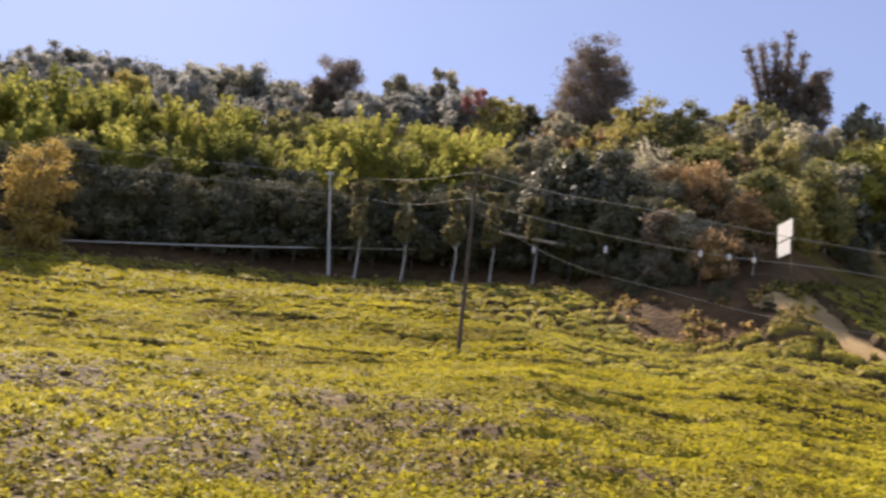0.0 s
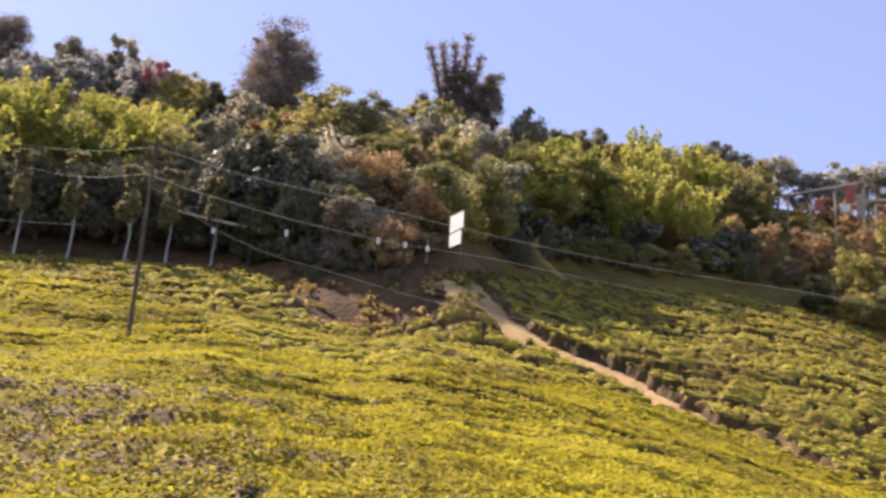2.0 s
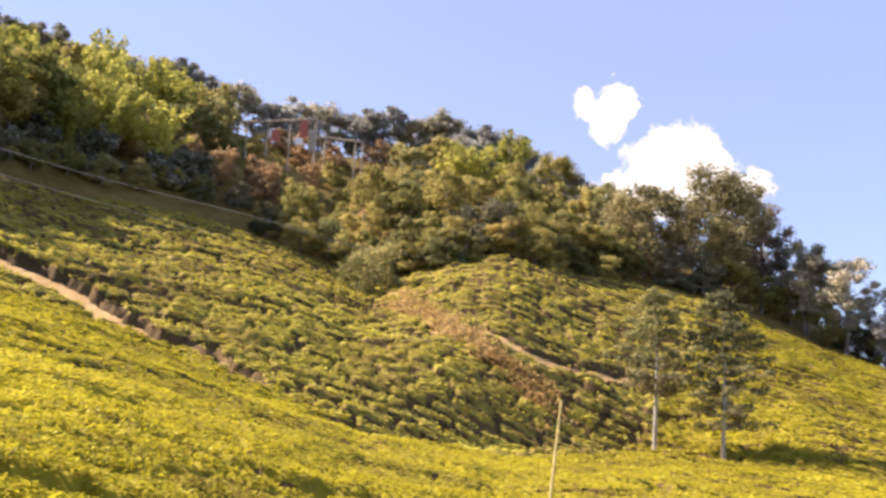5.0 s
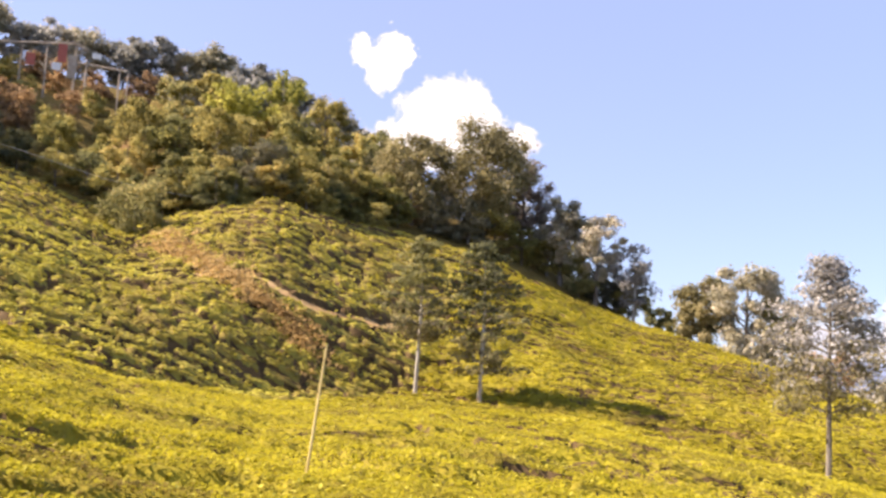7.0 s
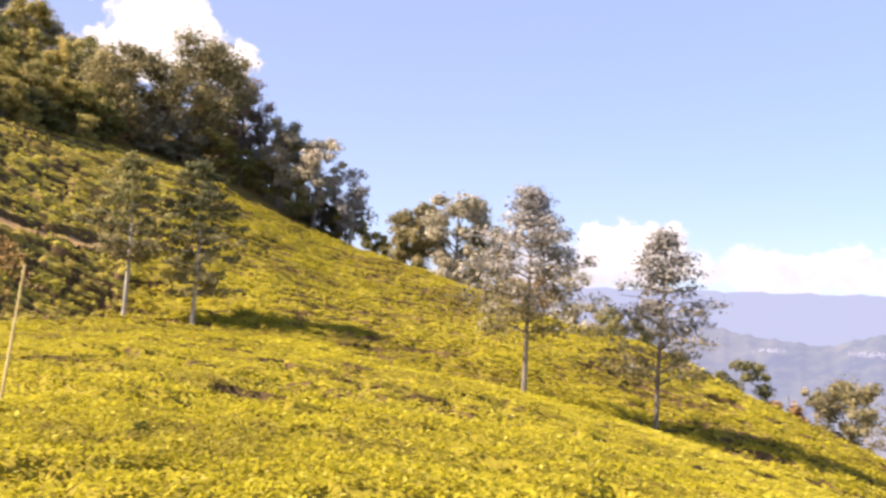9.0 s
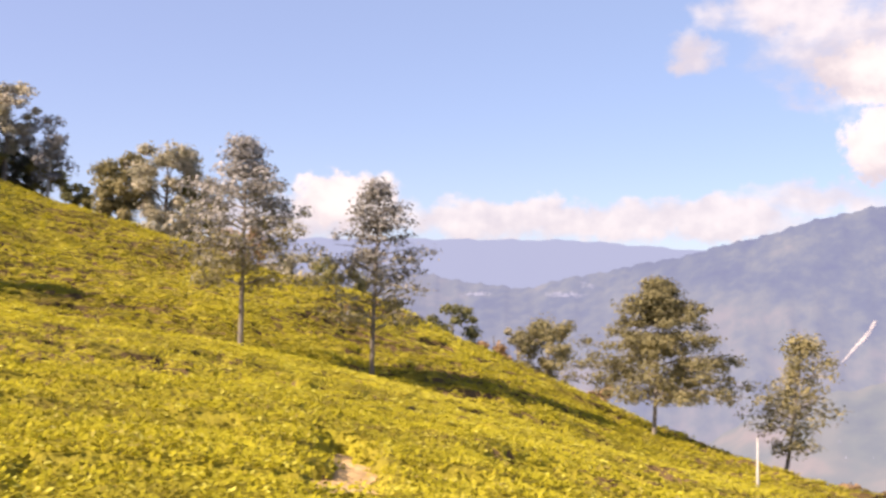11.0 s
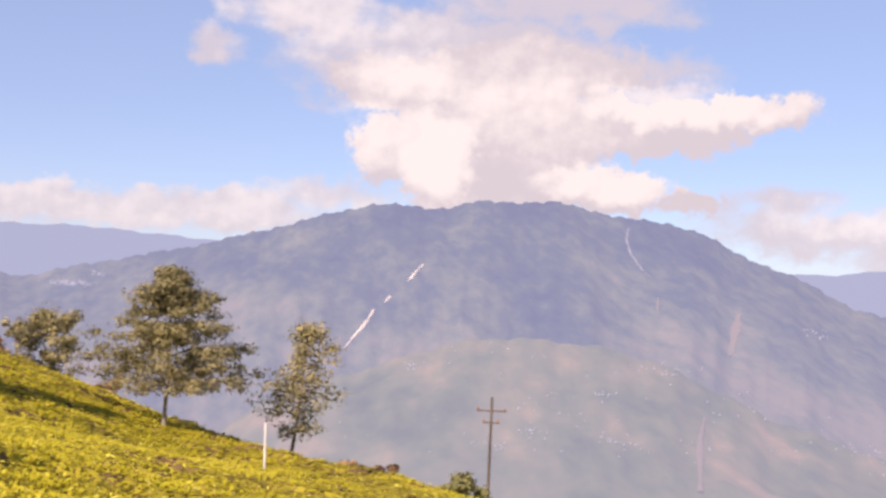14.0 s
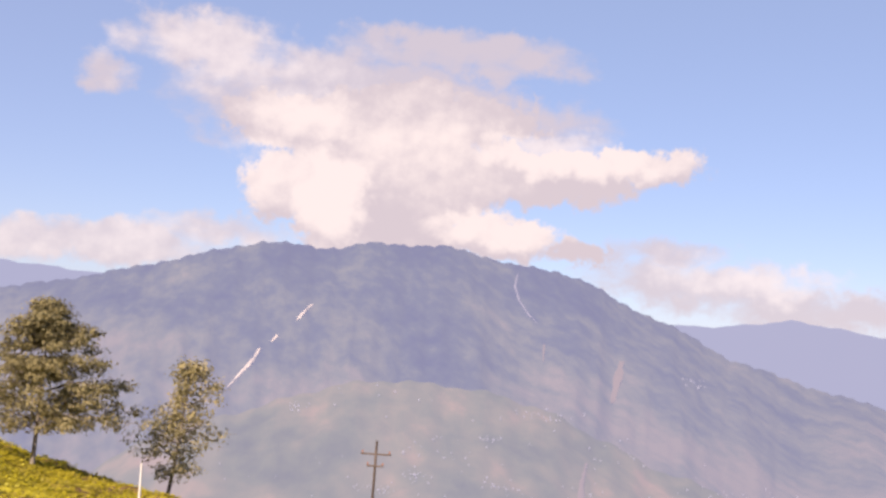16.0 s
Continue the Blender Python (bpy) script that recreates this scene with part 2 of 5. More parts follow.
LEAF = {
    "dark": material("dark foliage", [(0.0893, 0.0922, 0.049), (0.173, 0.175, 0.072), (0.288, 0.266, 0.104), (0.475, 0.389, 0.158)], 0.9, 0.8, translucent=0.50, island=0.3, each=0.35, spec=0.25),
    # green darkened for the shade at the wood's foot, put into the colour
    "deep": material("green foliage with painted shade", [(0.0688, 0.0725, 0.0525), (0.119, 0.119, 0.0775), (0.175, 0.163, 0.1), (0.25, 0.219, 0.125)], 0.9, 0.85, translucent=0.2, island=0.3, each=0.3),
    "olive": material("olive foliage", [(0.127, 0.127, 0.0531), (0.228, 0.221, 0.0734), (0.392, 0.341, 0.108), (0.582, 0.455, 0.164)], 0.9, 0.8, translucent=0.50, island=0.3, each=0.45, spec=0.2),
    "yellow": material("yellow-green bamboo foliage", [(0.132, 0.143, 0.0462), (0.259, 0.264, 0.066), (0.44, 0.413, 0.0935), (0.55, 0.528, 0.143)], 0.7, 0.8, translucent=0.50, island=0.3, each=0.35),
    "rust": material("dry brown foliage", [(0.138, 0.0935, 0.0605), (0.286, 0.189, 0.108), (0.473, 0.314, 0.16), (0.572, 0.44, 0.22)], 0.8, 0.85, translucent=0.45, island=0.3, each=0.4),
    "grey": material("grey-green foliage", [(0.122, 0.121, 0.0835), (0.238, 0.228, 0.151), (0.41, 0.374, 0.259), (0.662, 0.59, 0.461)], 0.8, 0.8, translucent=0.45, island=0.35, each=0.35, spec=0.25),
    "pine": material("dull olive foliage", [(0.0998, 0.0874, 0.049), (0.193, 0.172, 0.0842), (0.315, 0.274, 0.128), (0.466, 0.396, 0.21)], 1.2, 0.8, translucent=0.45, island=0.35, spec=0.25),
    "dusk": material("dull brown-green foliage", [(0.0978, 0.0782, 0.0667), (0.178, 0.144, 0.115), (0.287, 0.23, 0.178), (0.414, 0.333, 0.253)], 1.0, 0.85, translucent=0.35, island=0.3),
    "silver": material("silvery foliage", [(0.128, 0.118, 0.0986), (0.237, 0.222, 0.192), (0.375, 0.355, 0.326), (0.552, 0.532, 0.512)], 1.2, 0.7, translucent=0.40, island=0.5, spec=0.4),
    "leathery": material("dark leathery foliage", [(0.06, 0.0636, 0.042), (0.108, 0.112, 0.072), (0.192, 0.186, 0.132), (0.36, 0.336, 0.264)], 1.0, 0.6, translucent=0.25, island=0.6, each=0.3, spec=0.2),
    # the blue-grey stands for haze over the skyline, put into the leaf colour
    "ridge": material("ridge foliage with painted haze", [(0.127, 0.129, 0.115), (0.23, 0.23, 0.201), (0.356, 0.351, 0.31), (0.494, 0.477, 0.437)], 0.9, 0.85, translucent=0.45, island=0.3, each=0.3),
    "gold": material("olive-gold foliage", [(0.132, 0.119, 0.0462), (0.259, 0.226, 0.0726), (0.418, 0.347, 0.11), (0.55, 0.495, 0.198)], 1.2, 0.85, translucent=0.45, island=0.4),
    "straw": material("golden foliage", [(0.26, 0.175, 0.06), (0.46, 0.33, 0.10), (0.60, 0.47, 0.18)], 1.2, 0.85, translucent=0.45, island=0.4),
    "pink": material("pink blossom", [(0.34, 0.16, 0.15), (0.60, 0.33, 0.31), (0.66, 0.46, 0.44)], 1.2, 0.85, translucent=0.4, island=0.3),
}
# ---- the lie of the land ----
# bearing, distance, elevation seen from the eye: middle of the garden, its upper edge, and the wooded ridge
MID = [(-60, 42, 5.0), (-30, 42, 4.6), (-2, 42, 6.2), (2.5, 50, 7.5), (6, 55, 7.3), (10, 56, 6.9), (13.5, 55, 7.4), (16, 50, 6.6), (20, 49, 5.9), (25, 45, 4.4), (30, 41, 2.5), (36, 37, 0.2),
       (42, 36, -1.7), (50, 46, -2.2), (59, 55, -1.5), (70, 50, -2.8), (80, 44, -4.5), (88, 46, -6.3), (95, 42, -7.8), (100, 40, -9.4),
       (105, 44, -10.6), (110, 42, -11.6), (116, 34, -12.4), (122, 27, -13.4), (135, 20, -17.0), (180, 20, -14.0), (240, 30, -3.0), (300, 42, 4.0)]
EDGE = [(-60, 75, 8.0), (-28, 75, 8.6), (-16, 75, 9.1), (-3, 73, 9.9), (3, 71, 10.0), (8, 62.5, 10.2), (13, 61, 10.7), (16, 62, 11.2), (18.5, 70, 11.0), (21, 77, 10.8), (25, 84, 10.4), (32, 90, 10.0), (36, 90, 9.2),
        (42, 88, 6.6), (46, 84, 8.3), (50, 85, 9.3), (55, 88, 8.0), (62, 92, 6.7), (70, 95, 3.5), (75, 90, 2.0), (82, 82, 0.0), (88, 75, -1.2),
        (94, 68, -4.0), (100, 68, -6.4), (105, 66, -8.5), (110, 58, -9.8), (116, 48, -11.0), (122, 40, -12.3), (135, 34, -15.5), (180, 34, -15.0), (240, 70, -5), (300, 75, 8.0)]
RIDGE = [(-60, 135, 17.0), (-28, 130, 17.2), (0, 128, 19.0), (14, 122, 18.6), (25, 128, 17.0), (35, 132, 15.2), (45, 132, 14.2), (52, 128, 13.0),
         (56, 122, 10.2), (64, 112, 7.8), (70, 104, 3.8), (76, 96, 1.8)]


def table(rows, az):
    """Distance and elevation at the bearings az, from rows given over the whole turn."""
    keys = [(a + k, r, e) for k in (-360, 0, 360) for a, r, e in rows]
    keys.sort()
    a, r, e = (np.array(c, float) for c in zip(*keys))
    return np.interp(az, a, r), np.interp(az, a, e)


def land_once(az, r):
    r1, e1 = table(MID, az)
    re, ee = table(EDGE, az)
    rr, er = table(RIDGE, az)
    wooded = np.clip((77 - az) / 6, 0, 1) * np.clip((az + 100) / 30, 0, 1)
    # the elevations are those of the bushes' tops, so the soil lies lower
    z1, ze, zr = r1 * np.tan(np.radians(e1)) - 0.65, re * np.tan(np.radians(ee)) - 0.5, rr * np.tan(np.radians(er))
    zd = ze - 0.42 * (rr * 0 + 30)
    rk = np.where(wooded > 0, re + (rr - re) * wooded + 30 * (1 - wooded), re + 30)
    zk = zr * wooded + zd * (1 - wooded)
    far_r, far_z = rk + 160, zk - 75
    low = -560.0
    near = -EYE - 0.55 * np.clip(r / 6, 0, 1)
    z = np.where(r < r1, near + (z1 + EYE + 0.55) * (r / r1) ** 1.25,
                 np.where(r < re, z1 + (ze - z1) * ((r - r1) / (re - r1)),
                          np.where(r < rk, ze + (zk - ze) * ((r - re) / (rk - re)),
                                   np.where(r < far_r, zk + (far_z - zk) * (r - rk) / (far_r - rk),
                                            far_z + (low - far_z) * np.clip((r - far_r) / 1500, 0, 1)))))
    return z


def land(x, y):
    """The height of the ground."""
    x, y = np.asarray(x, float), np.asarray(y, float)
    az, r = np.degrees(np.arctan2(x, y)), np.hypot(x, y)
    az = np.where(az < -110, az + 360, az)
    z = 0
    for da in (-0.9, 0, 0.9):
        for k in (0.97, 1.0, 1.03):
            z = z + land_once(az + da, r * k)
    bumps = 0.25 * np.sin(x * 0.21 + 1.3 * np.sin(y * 0.13)) * np.sin(y * 0.19 + 0.7) * np.clip((r - 6) / 20, 0, 1)
    return z / 9 + EYE + bumps


def spot(az, r, lift=0.0):
    """The place on the ground at bearing az and distance r."""
    x, y = r * math.sin(radians(az)), r * math.cos(radians(az))
    return Vector((x, y, float(land(x, y)) + lift))


def mesh_from(name, verts, faces, mats, slots=None, smooth=False):
    """A mesh from arrays: verts (n, 3), faces (m, 3 or 4)."""
    me = bpy.data.meshes.new(name)
    verts, faces = np.asarray(verts, np.float32), np.asarray(faces, np.int32)
    m, k = faces.shape
    me.vertices.add(len(verts)), me.loops.add(m * k), me.polygons.add(m)
    me.vertices.foreach_set("co", verts.ravel())
    me.loops.foreach_set("vertex_index", faces.ravel())
    me.polygons.foreach_set("loop_start", np.arange(0, m * k, k, dtype=np.int32))
    me.polygons.foreach_set("use_smooth", np.full(m, smooth))
    for mt in mats:
        me.materials.append(mt)
    if slots is not None:
        me.polygons.foreach_set("material_index", np.asarray(slots, np.int32))
    me.update(calc_edges=True)
    return me


def grid_faces(n, m, closed=False):
    """Quads of a grid of n rows and m columns."""
    i, j = np.meshgrid(np.arange(n - 1), np.arange(m if closed else m - 1), indexing="ij")
    i, j = i.ravel(), j.ravel()
    j2 = (j + 1) % m
    return np.c_[i * m + j, (i + 1) * m + j, (i + 1) * m + j2, i * m + j2]


def part(name, bm, mat, parent, label=""):
    """Links a bmesh as one mesh object under a thing or a part."""
    me = bpy.data.meshes.new(name)
    bm.to_mesh(me)
    bm.free()
    me.materials.append(mat)
    ob = new(name, me)
    ob.parent = parent
    return tagged(ob, label)


def part_mesh(name, me, parent, label=""):
    ob = new(name, me)
    ob.parent = parent
    return tagged(ob, label)


def thing(name, at, label, category, group="", kind="", turn=0.0):
    ob = new(name)
    ob.matrix_world = Matrix.Translation(at) @ Matrix.Rotation(radians(turn), 4, "Z")
    return tagged(ob, label, category, group, kind)


def tube(bm, points, radii, sides=7):
    """A tapered tube along points."""
    rings = []
    points, radii = [Vector([float(q) for q in p]) for p in points], [float(q) for q in radii]
    for k, p in enumerate(points):
        a, b = Vector(points[max(0, k - 1)]), Vector(points[min(len(points) - 1, k + 1)])
        d = (b - a).normalized()
        u = d.orthogonal().normalized()
        v = d.cross(u)
        rings.append([bm.verts.new(Vector(p) + radii[k] * (math.cos(2 * math.pi * s / sides) * u + math.sin(2 * math.pi * s / sides) * v)) for s in range(sides)])
    for r0, r1 in zip(rings, rings[1:]):
        for s in range(sides):
            bm.faces.new((r0[s], r0[(s + 1) % sides], r1[(s + 1) % sides], r1[s]))
    bm.faces.new(rings[0][::-1]), bm.faces.new(rings[-1])


def box(bm, centre, size, turn=0.0, bevel=0.0):
    m = Matrix.Translation(centre) @ Matrix.Rotation(turn, 4, "Z") @ Matrix.Diagonal((*size, 1))
    made = bmesh.ops.create_cube(bm, size=1, matrix=m)
    if bevel:
        edges = {e for v in made["verts"] for e in v.link_edges}
        bmesh.ops.bevel(bm, geom=list(edges), offset=bevel, segments=1, affect="EDGES")


def smoothstep(v, lo, hi):
    t = np.clip((v - lo) / (hi - lo), 0, 1)
    return t * t * (3 - 2 * t)


def fbm(x, y, scale, seed=0):
    """Cheap smooth noise from turned sines, about -1 to 1."""
    out, amp, rng = 0, 1.0, np.random.default_rng(seed)
    for k in range(5):
        a, p, q = rng.uniform(0, 6.28, 3)
        u, v = x * np.cos(a) + y * np.sin(a), -x * np.sin(a) + y * np.cos(a)
        out = out + amp * np.sin(u / scale + p + 1.3 * np.sin(v / scale * 0.7 + q))
        amp, scale = amp * 0.6, scale * 0.53
    return out / 2.2


# one sheet of ground from the camera's feet to the far side of the valley
def build_ground():
    az = np.r_[np.arange(-45, 150, 0.5), np.arange(150, 315, 3.0)]
    r = np.r_[0.0, 0.4, np.geomspace(1.0, 300, 170), np.geomspace(330, 4900, 40)]
    R, A = np.meshgrid(r, np.radians(az), indexing="ij")
    x, y = R * np.sin(A), R * np.cos(A)
    z = land(x, y)
    z = z + np.clip((R - 350) / 800, 0, 1) * 40 * fbm(x, y, 260, 3)
    # the sheet runs a little below the planted soil, which has its own surface
    edge = table(EDGE, np.degrees(A))[0]
    z = z - 0.45 * ((R > 5) & (R < edge - 1.5) & (np.degrees(A) < 130))
    f = grid_faces(len(r), len(az), True)
    mid_az, mid_r = np.degrees(A).ravel()[f].mean(1), R.ravel()[f].mean(1)
    edge = table(EDGE, mid_az)[0]
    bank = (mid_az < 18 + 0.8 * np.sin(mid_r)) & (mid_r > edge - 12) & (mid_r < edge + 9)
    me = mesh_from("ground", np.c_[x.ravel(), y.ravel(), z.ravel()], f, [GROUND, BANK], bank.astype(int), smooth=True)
    tagged(new("ground", me), "bare brown hillside soil under the tea bushes", "ground", kind="structure")


build_ground()

# ---- the tea garden ----
# foot tracks and bare places: bearing and distance of their points, and their half width
TRACKS = [([(15.6, 63), (16.2, 62.2), (18.0, 58.5), (20.1, 54.6)], 1.35), ([(20.1, 54.6), (23.4, 52.4), (25.4, 50.9)], 1.1), ([(25.4, 50.9), (29.9, 45.0), (31.6, 44.2)], 0.8),
          ([(31.6, 44.2), (33, 43.6), (36, 40.3)], 0.35),
          ([(47.2, 61), (49.0, 57.5), (51.0, 55.8)], 0.3), ([(48.6, 62.5), (51, 61), (54, 62), (57.2, 65)], 0.45), ([(58.2, 53.6), (60.2, 52.9), (62.6, 52.2)], 0.5)]
BARE = [(16.6, 60.2, 1.5), (17.6, 58.2, 1.2), (18.6, 56.4, 0.9), (15.2, 59.8, 1.3), (87.7, 12.4, 0.2), (87.6, 11.7, 0.3), (87.5, 11.0, 0.32), (87.4, 10.3, 0.32), (87.3, 9.6, 0.3), (93.2, 24.8, 0.6), (90.8, 21.5, 0.4), (104.9, 24, 0.5), (106.5, 30, 0.5), (107.6, 36, 0.5),
        (94.7, 46, 0.6), (92.6, 45.6, 0.5), (92.5, 60, 0.9), (46.2, 60.5, 0.5), (50.4, 56.4, 0.6)]


def polar(az, r):
    return np.array([r * math.sin(radians(az)), r * math.cos(radians(az))])


def trod_ness(x, y):
    """1 on the tracks and bare places."""
    d = np.full(np.shape(x), 99.0)
    for pts, half in TRACKS:
        p = [polar(a, r) for a, r in pts]
        for a, b in zip(p, p[1:]):
            t = np.clip(((x - a[0]) * (b - a)[0] + (y - a[1]) * (b - a)[1]) / ((b - a) @ (b - a)), 0, 1)
            d = np.minimum(d, np.hypot(x - a[0] - t * (b - a)[0], y - a[1] - t * (b - a)[1]) - half)
    for a, r, half in BARE:
        c = polar(a, r)
        d = np.minimum(d, np.hypot(x - c[0], y - c[1]) - half)
    d = d + 0.35 * fbm(x, y, 0.8, 11) + 0.3 * fbm(x, y, 0.3, 13)
    return 1 - smoothstep(d, -0.1, 0.35)


def bank_ness(x, y):
    """1 above the garden's upper edge and on the bare bank below the road."""
    az, r = np.degrees(np.arctan2(x, y)), np.hypot(x, y)
    edge = table(EDGE, az)[0]
    over = smoothstep(r + 1.2 * fbm(x, y, 2.5, 5), edge - 1.5, edge + 0.5)
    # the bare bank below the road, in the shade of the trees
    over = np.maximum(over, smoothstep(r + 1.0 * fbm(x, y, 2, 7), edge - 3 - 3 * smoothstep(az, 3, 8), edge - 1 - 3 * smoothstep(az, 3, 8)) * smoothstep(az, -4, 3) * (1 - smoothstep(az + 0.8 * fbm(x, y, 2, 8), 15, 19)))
    return over


ROW, LENGTH = 1.45, 2.0


def bush(x, y):
    """Metres to the gap between rows, metres to the gap within the row, and the bush's own random. Rows follow the slope."""
    az, r = np.arctan2(x, y), np.hypot(x, y)
    v = (r + 0.8 * fbm(x, y, 6, 2) + 0.30 * fbm(x, y, 1.9, 6)) / ROW
    iv = np.floor(v)
    shift = np.modf(np.abs(np.sin(iv * 127.1) * 43758.5))[0]
    u = (az * iv * ROW + 0.45 * fbm(x, y, 2, 4)) / LENGTH + shift
    iu = np.floor(u)
    own = np.modf(np.abs(np.sin(iu * 269.5 + iv * 183.3) * 24634.6))[0]
    fv, fu = v - iv, u - iu
    return (0.5 - np.abs(fv - 0.5)) * ROW, (0.5 - np.abs(fu - 0.5)) * LENGTH, own


def canopy(x, y):
    """The height of the bushes above the ground."""
    dv, du, own = bush(x, y)
    az, r = np.degrees(np.arctan2(x, y)), np.hypot(x, y)
    apart = separate(az, r)
    top = 0.60 + (0.16 + 0.14 * apart) * own + (0.09 * fbm(x, y, 0.7, 9) + 0.05 * fbm(x, y, 0.25, 15)) * (0.4 + 0.6 * smoothstep(r, 10, 15))
    # round-shouldered bushes; where they stand close only a shallow seam is left between them
    seam = fbm(x, y, 2.6, 21) + 0.7 * fbm(x, y, 0.9, 23)
    wide = smoothstep(seam, -0.2, 0.9)
    gv = np.clip((dv - 0.08 - (0.28 - 0.08 * apart) * wide) / (0.20 + 0.06 * apart), 0, 1)
    gu = np.clip((du - 0.02) / (0.14 + 0.16 * apart), 0, 1)
    dome = np.sqrt(1 - (1 - gv) ** 2) * np.sqrt(1 - (1 - gu) ** 2 * (0.5 + 0.4 * apart))
    depth = apart * (0.6 + 0.4 * smoothstep(seam, -0.6, 0.4)) + (1 - apart) * 0.95 * smoothstep(seam + 0.3 * smoothstep(az, 55, 75), -0.15, 0.4)
    # the nearest tea is a closed table
    depth = depth * (0.42 + 0.58 * smoothstep(r, 9, 26)) * (1 - 0.88 * (1 - smoothstep(az, 2, 22)) * (1 - smoothstep(r, 22, 36)))
    h = top * (1 - depth * (1 - dome))
    h = h * smoothstep(r, 4.4, 5.8) * smoothstep(az, -36, -34) * (1 - smoothstep(az, 130, 132))
    trod, bank = trod_ness(x, y), bank_ness(x, y)
    return h * (1 - np.maximum(trod, bank)) + np.where(r < 15, 0.3, -0.3) * trod * (1 - bank) - 0.03 * bank


def separate(az, r):
    """1 where the bushes stand apart and are older, 0 in the closed yellow-green garden."""
    fold = np.interp(az, [-40, -12, -1, 4, 10, 21, 25, 30, 36, 42.7, 52, 58, 64], [72, 66, 50, 38, 35, 37, 46, 43.5, 40, 37, 42, 53, 96])
    return smoothstep(r, fold - 1, fold + 2) * (1 - 0.75 * smoothstep(az + 2.0 * np.sin(r * 0.4), 53, 68))


def rough_patch(x, y):
    """1 in the thin, coarse tea below the road, where stems show between the tufts."""
    az, r = np.degrees(np.arctan2(x, y)), np.hypot(x, y)
    zone = smoothstep(r, 7.5, 10) * (1 - smoothstep(az, -2, 24)) * (1 - smoothstep(r, 13 - 0.2 * az, 32 - 0.4 * az))
    return 0.85 * smoothstep(zone * 1.2 + 0.6 * fbm(x, y, 1.5, 61) + 0.5 * fbm(x, y, 0.4, 63), 0.35, 1.5)


def build_tea():
    az = np.radians(np.arange(-36, 132, 0.21))
    r = np.r_[np.geomspace(4.5, 20, 130), np.arange(20.15, 66, 0.15), np.arange(66.1, 101, 0.22)]
    R, A = np.meshgrid(r, az, indexing="ij")
    x, y = R * np.sin(A), R * np.cos(A)
    edge = table(EDGE, np.degrees(A))[0]
    z = land(x, y) + np.where(R < edge + 2, canopy(x, y) - 0.06, -0.4)
    f = grid_faces(len(r), len(az))
    keep = (R < edge + 2).ravel()[f].all(1)
    verts = np.c_[x.ravel(), y.ravel(), z.ravel()]
    f = f[keep]
    # faces low between bushes go dark: stems, and shade painted into the gaps
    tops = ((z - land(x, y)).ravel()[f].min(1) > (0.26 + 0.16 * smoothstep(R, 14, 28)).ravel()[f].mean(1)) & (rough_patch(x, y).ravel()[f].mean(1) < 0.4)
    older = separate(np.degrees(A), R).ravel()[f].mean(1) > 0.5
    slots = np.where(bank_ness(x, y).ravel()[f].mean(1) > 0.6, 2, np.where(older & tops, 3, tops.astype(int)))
    body = mesh_from("tea_bushes", verts, f, [TEA_STEM_SHADE, TEA_TOP, BANK, TEA_OLD], slots, smooth=True)
    rng = np.random.default_rng(4)
    sets, far = [], []
    # nearest distance, farthest, leaves to the square metre, length of a leaf or spray
    for lo, hi, per, size in ((4.5, 12, 640, 0.085), (12, 20, 330, 0.105), (20, 34, 150, 0.14), (34, 56, 78, 0.18), (56, 98, 34, 0.25)):
        a0, a1 = (-34, 132)
        n = int(per * (a1 - a0) / 360 * math.pi * (hi * hi - lo * lo))
        rr = np.sqrt(rng.uniform(lo * lo, hi * hi, n))
        aa = np.radians(rng.uniform(a0, a1, n))
        x, y = rr * np.sin(aa), rr * np.cos(aa)
        h = canopy(x, y)
        thin = rough_patch(x, y) if hi < 60 else np.zeros(n)
        tuft = fbm(x, y, 0.11 if hi < 21 else 0.2, 65)
        ok = (h > rng.uniform(0.36, 0.56, n) + 0.08 * separate(np.degrees(aa), rr)) & (rr < table(EDGE, np.degrees(aa))[0] + 0.5) & ((tuft > 0.12) | (rng.uniform(0, 1, n) > 0.75 * thin))
        thin, tuft = thin[ok], tuft[ok]
        x, y, h, rr, aa = x[ok], y[ok], h[ok], rr[ok], np.degrees(aa[ok])
        n = len(x)
        c = np.c_[x, y, land(x, y) + h + rng.uniform(-0.5, 0.35, n) * size + 0.16 * thin * tuft]
        s = size * rng.uniform(0.6, 1.3, n) * (1 - 0.18 * smoothstep(aa, 20, 45) * (hi < 35))
        turn, tilt = rng.uniform(0, 2 * math.pi, n), rng.uniform(-0.2, 0.9 if hi <= 20 else 0.5, n)
        d = np.c_[np.cos(turn) * np.cos(tilt), np.sin(turn) * np.cos(tilt), np.sin(tilt)]
        w = np.c_[-np.sin(turn), np.cos(turn), rng.uniform(-0.35, 0.35, n)]
        s = s[:, None]
        if lo >= 34:
            fat = np.stack([c - 0.5 * s * d - 0.38 * s * w, c - 0.5 * s * d + 0.38 * s * w, c + 0.6 * s * d], 1)
            old = rng.uniform(0, 1, n) < 0.08 + 0.88 * separate(aa, rr)
            far.append((fat, old))
            continue
        quad = np.stack([c - 0.5 * s * d, c - 0.3 * s * w + 0.05 * s * d, c + 0.5 * s * d, c + 0.3 * s * w + 0.05 * s * d], 1)
        old = rng.uniform(0, 1, n) < 0.08 + 0.88 * separate(aa, rr)
        old = np.where(rng.uniform(0, 1, n) < 0.5 * thin, 2, old)
        sets.append((quad, old))
    quads = np.concatenate([q for q, _ in sets])
    old = np.concatenate([o for _, o in sets])
